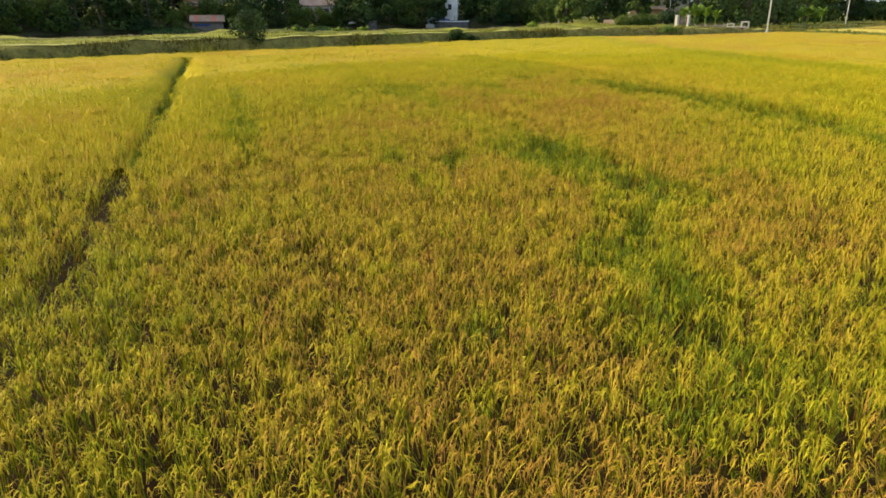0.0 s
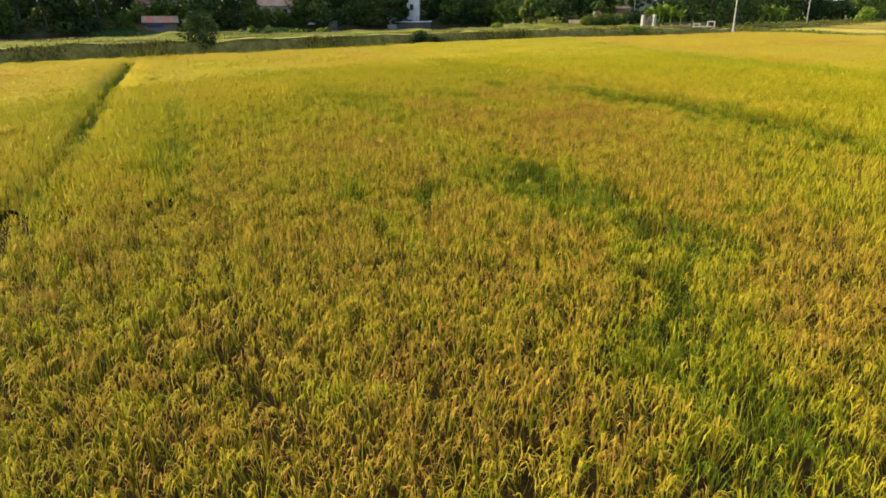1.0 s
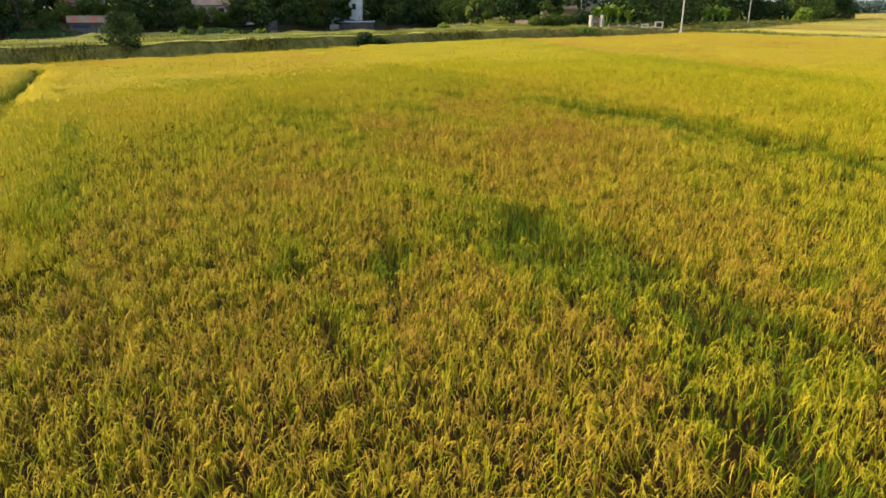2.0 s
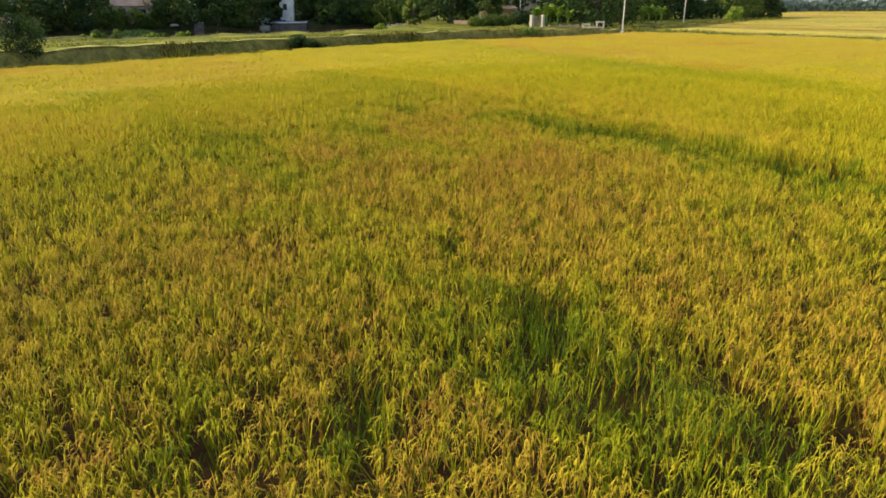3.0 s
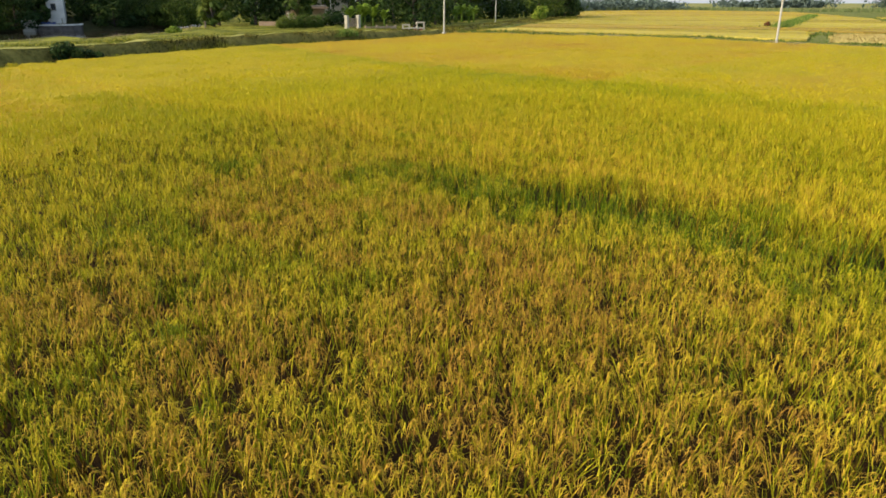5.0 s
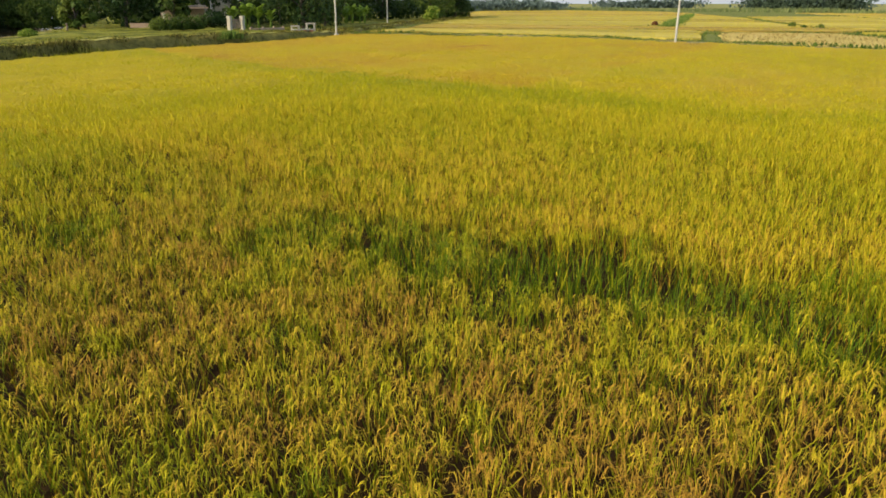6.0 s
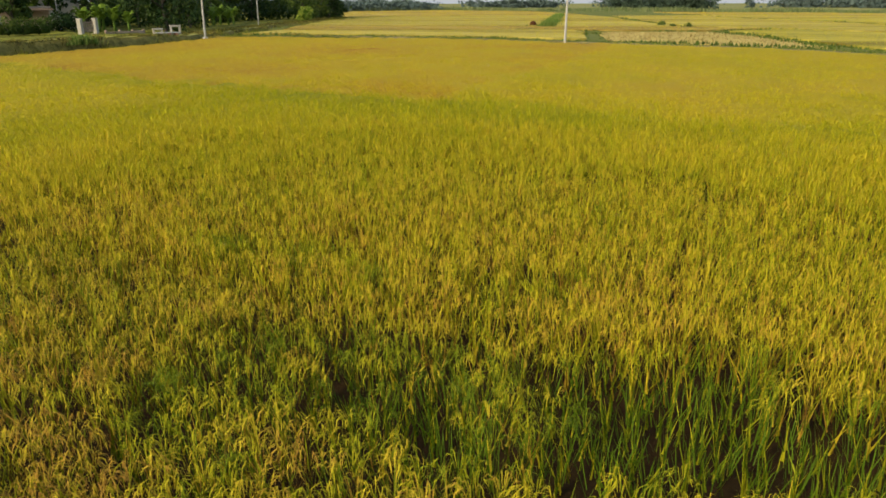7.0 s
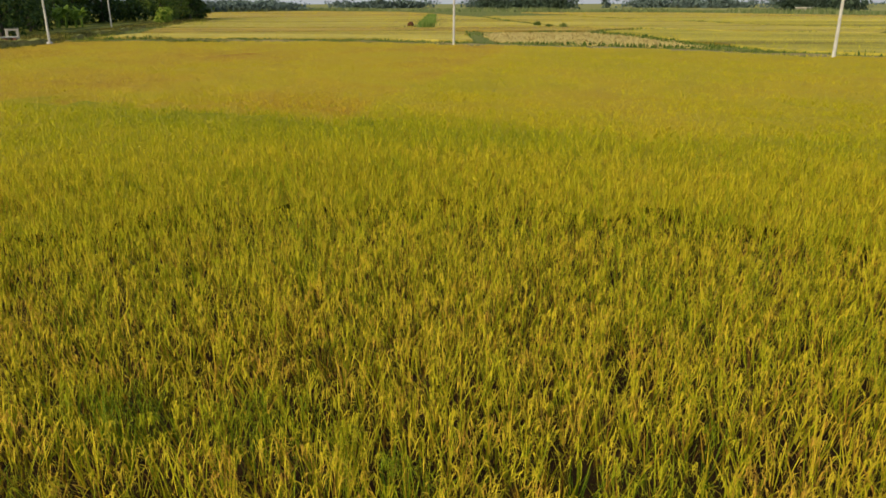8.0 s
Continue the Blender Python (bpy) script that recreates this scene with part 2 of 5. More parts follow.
def far_crop(name, dark, light, way=-32, scale=0.13):
    """A closed far crop or turf: broad bands along the rows, patches, and a rough top."""
    m, nt, b = material(name, 0.75)
    g = nt.nodes.new("ShaderNodeNewGeometry")
    turn, squash = nt.nodes.new("ShaderNodeMapping"), nt.nodes.new("ShaderNodeMapping")
    turn.inputs["Rotation"].default_value = (0, 0, radians(way))
    squash.inputs["Scale"].default_value = (1.0, 0.10, 1.0)
    nt.links.new(g.outputs["Position"], turn.inputs[0])
    nt.links.new(turn.outputs[0], squash.inputs[0])
    bands = nt.nodes.new("ShaderNodeTexNoise")
    bands.inputs["Scale"].default_value, bands.inputs["Detail"].default_value, bands.inputs["Roughness"].default_value = scale, 4.0, 0.65
    nt.links.new(squash.outputs[0], bands.inputs["Vector"])
    n2, n3 = noise_tex(nt, 0.5, 4, 0.7), noise_tex(nt, 5.0, 2, 0.6)
    f = math_node(nt, "ADD", math_node(nt, "MULTIPLY", bands.outputs["Fac"], 0.75), math_node(nt, "MULTIPLY", n2, 0.25))
    brown = (dark[0] * 0.62, dark[1] * 0.55, dark[2] * 0.7)
    nt.links.new(ramp(nt, [(0.36, brown), (0.44, dark), (0.58, light)], f), b.inputs["Base Color"])
    bumped(nt, b, n3, 1.0, 0.25)
    return m


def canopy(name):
    """The closed layer of leaves below the ears: ripeness by the tone attribute, broken up by two scales of noise; rice
    colours dimmed to hold the shade there.
    """
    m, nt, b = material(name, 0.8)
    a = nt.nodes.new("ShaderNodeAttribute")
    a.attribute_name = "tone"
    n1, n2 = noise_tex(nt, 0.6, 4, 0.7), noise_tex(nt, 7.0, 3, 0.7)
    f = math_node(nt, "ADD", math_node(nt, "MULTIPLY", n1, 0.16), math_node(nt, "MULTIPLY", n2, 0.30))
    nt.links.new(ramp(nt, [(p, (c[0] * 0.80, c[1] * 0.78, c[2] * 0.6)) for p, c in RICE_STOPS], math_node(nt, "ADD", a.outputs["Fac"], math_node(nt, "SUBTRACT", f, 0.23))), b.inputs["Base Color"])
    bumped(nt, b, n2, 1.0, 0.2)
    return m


M_BANK = far_crop("grassy_bank", (0.085, 0.092, 0.011), (0.235, 0.225, 0.030), 49, 0.62)
M_SHADED_CANOPY = canopy("rice_lower_leaves")
# leaf litter, darkened to carry the tree shade on the far bank
M_SHADE_BANK = plain("shaded_litter", (0.03, 0.032, 0.012), (0.085, 0.08, 0.03), 0.5, 0.9, 0.6, 0.1, fine=4)
M_DIKE = plain("dike_turf", (0.08, 0.10, 0.018), (0.17, 0.17, 0.04), 0.4, 0.9, 0.6, 0.1, fine=4)
M_WATER, _nt, _b = material("river_water", 0.06)
_b.inputs["Base Color"].default_value = (0.030, 0.026, 0.018, 1)
_b.inputs["Specular IOR Level"].default_value = 0.5
bumped(_nt, _b, noise_tex(_nt, 0.8, 3, 0.6), 0.06, 0.05)

# ---- plan of the land ----
# pairs along the river bank: field edge, river edge, crest height, height at the river edge
BANK = [((-118, -40), (-138, -20), 1.2, 0.9), ((-66, 8), (-82, 26), 1.2, 0.9), ((-28.3, 43.4), (-36, 60), 1.2, 0.9), ((-16.5, 54.7), (-22.6, 77), 1.15, 0.9),
        ((-2.4, 67.2), (-2, 87), 1.15, 0.85), ((8.6, 77), (6.5, 98), 1.12, 0.85), ((14.6, 81), (11, 113), 1.1, 0.9), ((20.6, 84), (16, 135), 1.05, 1.0),
        ((27.5, 88.3), (24, 165), 0.95, 1.0), ((33, 92.8), (32, 200), 0.7, 0.9), ((37.5, 98), (45, 230), 0.5, 0.8), ((60, 122), (80, 250), 0.5, 0.6),
        ((99, 158), (110, 262), 0.5, 0.6), ((107, 174), (128, 266), 0.5, 0.6)]
FIELD_EDGE = [b[0] for b in BANK]
ROAD = [(37, 95.5), (45.5, 87.5), (51.3, 76), (53.5, 64), (55.2, 50), (55.6, 36), (55.6, 20), (56, -60)]
FIELD = [(-118, -40)] + FIELD_EDGE[1:11] + [(42.5, 85), (47.4, 74.6), (50, 63.2), (51.8, 50), (52.2, 36), (52.2, 20), (52.2, -40)]


def resample(pts, n):
    """n points evenly along a list of rows, by the first two columns."""
    a = np.array(pts, float)
    s = np.r_[0, np.cumsum(np.hypot(np.diff(a[:, 0]), np.diff(a[:, 1])))]
    q = np.linspace(0, s[-1], n)
    return np.stack([np.interp(q, s, a[:, k]) for k in range(a.shape[1])], 1)


def ground():
    xs = np.r_[-3000, -1200, -500, np.arange(-200, 321, 4), 600, 1400, 3000]
    ys = np.r_[-2000, -600, -250, np.arange(-120, 361, 4), 700, 1500, 4000]
    X, Y = np.meshgrid(xs, ys, indexing="ij")
    river = [(-420, -260)] + [((b[0][0] + b[1][0]) / 2, (b[0][1] + b[1][1]) / 2) for b in BANK[:10]] + [(36, 170), (34, 240), (60, 420), (-30, 420), (0, 250), (6, 190), (-30, 180), (-56, 158), (-76, 134), (-108, 108), (-184, 58), (-520, -190)]
    Z = np.where(inside(X, Y, river), -3.0, np.where(inside(X, Y, FIELD), 0.2, 0.0)) + 0.03 * vnoise(X, Y, 9, 3)
    far = [(-520, -190), (-184, 58), (-108, 108), (-76, 134), (-56, 158), (-30, 180), (6, 190), (0, 250), (-30, 420), (-3000, 4000), (-3000, -500)]
    Z = np.where(inside(X, Y, far), 0.3, Z)
    n, k = X.shape
    idx = np.arange(n * k).reshape(n, k)
    q = np.stack([idx[:-1, :-1], idx[1:, :-1], idx[1:, 1:], idx[:-1, 1:]], -1).reshape(-1, 4)
    c = np.stack([X, Y], -1).reshape(-1, 2)[q].mean(1)
    out = (np.hypot(c[:, 0] - 60, c[:, 1] - 60) > 175) & ~inside(c[:, 0], c[:, 1], river)
    m = mesh_from("ground", np.stack([X, Y, Z], -1).reshape(-1, 3), q, [M_SOIL, M_FARLAND], True, None, out.astype(int))
    tagged(new("ground", m), "dark muddy ground under the paddy fields", "ground", kind="structure")


ground()


def loft(name, rows, mat, label, category, face=None):
    """Strip surface from a grid of points (along, across, 3); face: how many strips at the start take the second material."""
    n, k = rows.shape[:2]
    idx = np.arange(n * k).reshape(n, k)
    q = np.stack([idx[:-1, :-1], idx[:-1, 1:], idx[1:, 1:], idx[1:, :-1]], -1).reshape(-1, 4)
    m = mesh_from(name, rows.reshape(-1, 3), q, mat, True, None, None if face is None else np.tile(np.arange(k - 1) < face, n - 1))
    return tagged(new(name, m), label, category, kind="structure")


def embankment():
    a = resample([(*b[0], *b[1], b[2], b[3]) for b in BANK], 260)
    n, r = a[:, :2], a[:, 2:4]
    across = r - n
    w = np.linalg.norm(across, axis=1, keepdims=True)
    u = across / w
    cols = []
    for d, h in ((-0.6, -0.3), (0.0, 0.0), (0.3, 0.42), (0.6, 0.8), (0.95, 1.0), (2.1, 1.0)):
        p = n + u * d
        cols.append(np.c_[p, h * a[:, 4] + (0.10 * vnoise(p[:, 0], p[:, 1], 1.7, 5) + 0.08 * vnoise(p[:, 0], p[:, 1], 0.8, 15)) * (h > 0)])
    for f in np.linspace(0.03, 1, 14):
        p = n + u * (2.1 + (w - 2.1) * f)
        z = a[:, 4] * (1 - f) + a[:, 5] * f
        cols.append(np.c_[p, z + 0.07 * vnoise(p[:, 0], p[:, 1], 2.6, 6) + 0.08 * vnoise(p[:, 0], p[:, 1], 9, 8) + 0.5 * (f > 0.86) * np.maximum(0, vnoise(p[:, 0], p[:, 1], 3.2, 16) - 0.1) - 0.14 * (0.35 < f < 0.5) + 0.09 * vnoise(np.arange(len(p)) * 0.16, np.full(len(p), 37.0 * f), 1.0, 17) - 0.05])
    for d, z in ((1.2, 0.1), (3.0, -1.2), (6.0, -3.2)):
        p = r + u * d
        cols.append(np.c_[p, z + 0.25 * vnoise(p[:, 0], p[:, 1], 3, 9)])
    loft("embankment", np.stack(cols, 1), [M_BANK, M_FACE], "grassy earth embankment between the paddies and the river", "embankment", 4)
    # a narrow trodden strip along the top of the slope
    edge = []
    for d in (0.92, 1.25, 1.6):
        p = n + u * (d + 0.12 * vnoise(n[:, 0], n[:, 1], 2.2, 55)[:, None])
        edge.append(np.c_[p, a[:, 4] + 0.10 * vnoise(p[:, 0], p[:, 1], 1.7, 5) + 0.08 * vnoise(p[:, 0], p[:, 1], 0.8, 15) + 0.05])
    loft("crest_path", np.stack(edge, 1)[20:200], M_CREST, "narrow pale trodden grass path along the embankment crest", "path")


embankment()


def field_road():
    a = resample(ROAD, 120)
    t = np.gradient(a, axis=0)
    t /= np.linalg.norm(t, axis=1, keepdims=True)
    s = np.c_[-t[:, 1], t[:, 0]]
    cols = []
    for d, h in ((-2.0, -0.1), (-1.4, 0.35), (-0.9, 0.46), (-0.3, 0.42), (0.3, 0.42), (0.9, 0.46), (1.4, 0.3), (2.0, -0.1)):
        p = a + s * d
        cols.append(np.c_[p, h + 0.06 * vnoise(p[:, 0], p[:, 1], 1.5, 11)])
    loft("field_road", np.stack(cols, 1)[:, ::-1], M_PATH, "narrow earth field track edged with grass between paddies", "track")


field_road()

water = mesh_from("water", [(-900, -500, -1.6), (400, -500, -1.6), (400, 900, -1.6), (-900, 900, -1.6)], [(0, 1, 2, 3)], M_WATER)
tagged(new("water", water), "still dark brown river water reflecting trees", "water", kind="structure")

FAR_BANK = [(-330, -60), (-180, 50), (-105, 100), (-72, 128), (-55, 148), (-34, 164), (-14, 180), (4, 184), (16, 196), (10, 240), (-10, 400)]


def far_bank():
    a = resample(FAR_BANK, 160)
    t = np.gradient(a, axis=0)
    t /= np.linalg.norm(t, axis=1, keepdims=True)
    s = np.c_[-t[:, 1], t[:, 0]]
    cols = []
    for d, h in ((-3, -2.8), (-0.5, -1.75), (1, -1.2), (3, -0.3), (7, 0.4), (30, 0.9), (80, 1.0)):
        p = a + s * d
        cols.append(np.c_[p, h + 0.2 * vnoise(p[:, 0], p[:, 1], 4, 12)])
    loft("river_bank", np.stack(cols, 1)[:, ::-1], M_SHADE_BANK, "shaded far river bank under trees", "bank")


far_bank()

# ---- the rice ----
BRIGHT = [(-6, 68), (-3.2, 58), (1.8, 43), (4.3, 37.3), (5.8, 33.4), (7.2, 29.5), (8.1, 27.4), (8.9, 25.2), (9.6, 23.3), (11.5, 17.5), (16, 2), (20, -40)]
BAND = [(12, 72), (14.6, 55), (16.5, 45.6), (17.4, 41.2), (19.3, 38.2), (20.1, 34.3), (22.4, 30.5), (26, 22), (34, 0), (40, -40)]
SPLIT = [(18.8, 42.5), (20.2, 43.8), (37.7, 51.2), (56, 60)]
# strips of still-green rice: points along, half width, strength
GREEN = [([(0.9, 17.2), (1.9, 17.5), (2.4, 16.2), (2.8, 15.0), (3.1, 13.9), (3.5, 12.5)], 0.46, 0.85), ([(1.0, 16.5), (1.9, 15.9), (2.6, 14.7)], 0.34, 0.55),
         ([(3.5, 12.5), (3.5, 11.2), (3.1, 10.2)], 0.3, 0.28), ([(2.5, 9.8), (2.8, 8.6), (2.7, 7.2), (3.0, 6.0)], 0.40, 0.60), ([(3.0, 7.6), (4.4, 7.0)], 0.4, 0.25)]
GREEN_EDGE = [([(5.2, 31.0), (6.4, 28.8), (7.5, 27.0), (8.2, 25.4), (9.0, 23.6), (10.2, 20.0), (12, 14)], 0.55, 0.72), ([(5.0, 29.6), (6.2, 28.0), (6.9, 26.6), (7.6, 25.0), (8.6, 22.4)], 0.75, 0.30),
         ([(-8.7, 27.5), (-7.5, 24.2), (-4.7, 16.5)], 0.15, 0.55), ([(-4.7, 16.5), (-2.7, 10.9)], 0.2, 0.18),
         ([(-3.4, 7.9), (-4.4, 10.4), (-5.7, 13.6)], 0.30, 0.20), ([(-3.0, 7.2), (-2.4, 5.0)], 0.8, 0.14)]
GREEN_FAR = [([(-9.0, 38.9), (-6.1, 34.4), (-2.1, 26.8), (-0.3, 22.3), (0.6, 19.2)], 0.55, 0.20), ([(0.5, 30.4), (1.0, 28.8), (1.6, 27.1), (2.3, 25.2)], 0.32, 0.40),
         ([(-3.1, 28.8), (-2.1, 27.1), (-1.4, 25.3), (-0.9, 24.0)], 0.40, 0.36), ([(-1.5, 16.7), (-1.0, 15.0), (-0.5, 13.6), (-0.3, 13.0)], 0.16, 0.46),
         ([(6.4, 34.0), (6.9, 32.4)], 0.30, 0.5), ([(7.7, 38.3), (9.3, 36.3)], 1.0, 0.12),
         ([(14.0, 52.0), (15.3, 46.0), (16.4, 41.5), (17.6, 38.0), (18.8, 34.0), (20.6, 30.4), (24.4, 22)], 1.3, 0.13),
         ([(20.2, 43.4), (19.2, 41.2)], 0.6, 0.15)]
GREEN = GREEN + GREEN_EDGE + GREEN_FAR
# bare furrows with no plants
FURROW = [([(-17.1, 43.8), (-7.5, 17.7)], 0.17), ([(-7.5, 17.7), (-6.1, 13.6), (-4.8, 10.2), (-4.1, 8.3)], 0.17),
          ([(-1.35, 15.9), (-1.1, 15.2)], 0.07), ([(3.1, 16.6), (3.3, 15.6), (3.6, 14.7), (3.9, 14.0)], 0.15), ([(-0.75, 14.1), (-0.3, 12.9)], 0.07), ([(5.0, 18.3), (5.5, 18.0)], 0.12)]
BROWN = [(3.6, 15.8, 1.4), (1.6, 6.0, 1.3), (2.8, 4.6, 1.2), (-0.8, 19.6, 0.9), (2.6, 4.0, 1.5), (8.6, 29.6, 0.8), (0.5, 9.6, 1.3), (5.6, 10.6, 1.6), (2.5, 21.5, 1.6),
         (4.5, 27.4, 1.5), (-0.2, 24.0, 1.2), (4.4, 31.2, 1.4), (2.8, 25.0, 1.8), (4.4, 24.4, 1.4), (3.4, 28.8, 1.6)]


def across_line(x, y, pts):
    """Positive beyond (to the +x side of) a line given from north to south."""
    p = np.array(pts[::-1])
    return x - np.interp(y, p[:, 1], p[:, 0])


def ripeness(x, y):
    """How ripe (0 green, 1 brown) the crop is, and which plot it belongs to."""
    ragged = 0.35 * vnoise(x, y, 1.1, 21) + 0.2 * vnoise(x, y, 0.5, 22)
    b, g = across_line(x, y, BRIGHT) + ragged, across_line(x, y, BAND) + 2 * ragged
    sp = np.array(SPLIT)
    north = y > np.interp(x, sp[:, 0], sp[:, 1]) + ragged
    plot = np.where(g > 0, np.where(north, 2, 3), np.where(b > 0, 1, 0))
    tone = np.choose(plot, [0.615, 0.585, 0.735, 0.63])
    tone = np.where(plot == 1, tone + 0.06 - 0.05 * np.clip(b / 4, 0, 1) - 0.11 * np.clip(1 + g / 3.5, 0, 1), tone)
    tone = tone + np.where((plot == 1) & (b < 0.6), 0.05, 0) - np.where(plot == 0, 0.07 * np.clip(1.3 + b / 2.2, 0, 1), 0)
    big = 0.07 * vnoise(x, y, 6.5, 23) + 0.06 * vnoise(x, y, 2.2, 24) + 0.035 * vnoise(x, y, 0.8, 25)
    tone = tone + big * np.choose(plot, [1.2, 0.6, 1.0, 0.8])
    for pts, w, k in GREEN:
        d, _ = line_dist(x, y, pts)
        tone = tone - 0.60 * k * np.clip(1.75 - d / (1.3 * w) * (1 + 0.9 * vnoise(x, y, 0.7, 26)), 0, 1) * np.clip(0.75 + 0.6 * vnoise(x, y, 0.45, 28), 0.1, 1.1)
    for bx, by, r in BROWN:
        tone = tone + 0.09 * np.clip(1.4 - np.hypot(x - bx, y - by) / r + 0.8 * vnoise(x, y, 0.9, 27), 0, 1)
    return tone, plot


def blade_mesh(base, az, stations, widths, twist):
    """Bent strips: base (n,3); stations (n,k,2) as (outward, up); widths (n,k-1). Returns vertices and triangles."""
    n, k = stations.shape[:2]
    u = np.stack([np.cos(az), np.sin(az), np.zeros(n)], -1)
    sd = np.stack([-np.sin(az + twist), np.cos(az + twist), np.zeros(n)], -1)
    mid = base[:, None, :] + u[:, None, :] * stations[:, :, :1]
    mid[:, :, 2] += stations[:, :, 1]
    off = sd[:, None, :] * widths[:, :, None] * 0.5
    v = np.empty((n, 2 * k - 1, 3), np.float32)
    v[:, 0:2 * k - 2:2] = mid[:, :-1] - off
    v[:, 1:2 * k - 2:2] = mid[:, :-1] + off
    v[:, 2 * k - 2] = mid[:, -1]
    tri = []
    for j in range(k - 2):
        tri += [(2 * j, 2 * j + 1, 2 * j + 3), (2 * j, 2 * j + 3, 2 * j + 2)]
    tri.append((2 * k - 4, 2 * k - 3, 2 * k - 2))
    t = (np.arange(n)[:, None, None] * (2 * k - 1) + np.array(tri)[None]).reshape(-1, 3)
    return v.reshape(-1, 3), t, 2 * k - 1


class Heap:
    """Collects pieces of one big mesh."""

    def __init__(self):
        self.v, self.t, self.a, self.n = [], [], [], 0

    def add(self, v, t, a):
        self.v.append(v), self.t.append(t + self.n), self.a.append(a)
        self.n += len(v)

    def object(self, name, mat, label, category, group=""):
        m = mesh_from(name, np.concatenate(self.v), np.concatenate(self.t), mat, False, np.concatenate(self.a))
        return tagged(new(name, m), label, category, group, "stuff")


def bend_way(x, y):
    """The way in which each hill of plants bends over, in patches."""
    return 2.6 * vnoise(x, y, 1.2, 37) + 2.0 * vnoise(x, y, 6.0, 38) + rng.normal(0, 0.7, len(x))


def leaves(heap, x, y, z0, tone, height, count, width, detail, lean, lodged, curl=0.2):
    """count leaves on every hill of rice: steep below, the tips arching over by up to curl metres; green plants stand straighter."""
    n = len(x) * count
    rep = lambda a: np.repeat(a, count)
    r = rng.uniform
    az = r(0, 2 * np.pi, n)
    bx, by = rep(x) + 0.03 * np.cos(az) * r(0.2, 1, n), rep(y) + 0.03 * np.sin(az) * r(0.2, 1, n)
    bend, way = rep(r(0, 0.10, len(x)) + 0.16 * lodged), rep(bend_way(x, y))
    spread = lean * r(0.1, 1.0, n)
    ox, oy = spread * np.cos(az) + bend * np.cos(way), spread * np.sin(az) + bend * np.sin(way)
    az, ln = np.arctan2(oy, ox) + r(-0.5, 0.5, n), np.hypot(ox, oy)
    L = rep(height) * np.where(r(0, 1, n) < 0.10 + 0.12 * (rep(tone) < 0.26), r(0.90, 1.16, n), r({3: 0.66, 2: 0.82}[detail], 0.97, n))
    R = r(0.02, 1.0, n) ** 1.2 * curl * np.clip(rep(tone) * 3 - 0.55, 0.25, 1)
    s = np.array({3: (0.45, 0.82, 1.0), 2: (0.40, 1.0)}[detail])[None, :]
    u = np.clip((s - 0.45) / 0.55, 0, 1)
    out = L[:, None] * ln[:, None] * s + R[:, None] * u ** 1.7
    up = L[:, None] * s * np.cos(np.minimum(ln, 1.0))[:, None] - 0.95 * R[:, None] * u ** 3
    wd = np.array({3: (1.0, 0.9), 2: (1.2,)}[detail])[None, :] * (width * r(0.7, 1.3, n))[:, None]
    v, t, k = blade_mesh(np.stack([bx, by, rep(z0)], -1), az, np.stack([out, up], -1), wd, r(-0.9, 0.9, n))
    heap.add(v, t, np.repeat(np.clip(rep(tone) + (r(-0.15, 0.15, n) - 0.20 * (r(0, 1, n) < 0.3)) * {3: 0.8, 2: 0.25}[detail], 0, 0.93), k))


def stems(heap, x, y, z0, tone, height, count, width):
    """The stalks, the green lower leaves and the withered ones of every hill, crossing one another under the ears;
    their dark tones also paint in the shade there.
    """
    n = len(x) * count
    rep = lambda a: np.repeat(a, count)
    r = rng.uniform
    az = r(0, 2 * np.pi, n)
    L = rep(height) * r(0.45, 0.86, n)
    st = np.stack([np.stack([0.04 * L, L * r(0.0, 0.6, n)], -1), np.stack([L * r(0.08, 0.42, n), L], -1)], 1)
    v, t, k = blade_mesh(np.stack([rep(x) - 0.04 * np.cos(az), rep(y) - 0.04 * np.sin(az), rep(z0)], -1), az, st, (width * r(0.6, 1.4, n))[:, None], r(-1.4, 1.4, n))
    # greener or browner than the ears, darkened to paint shade between the hills
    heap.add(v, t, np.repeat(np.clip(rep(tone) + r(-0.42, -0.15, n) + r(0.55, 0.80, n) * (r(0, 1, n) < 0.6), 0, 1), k))


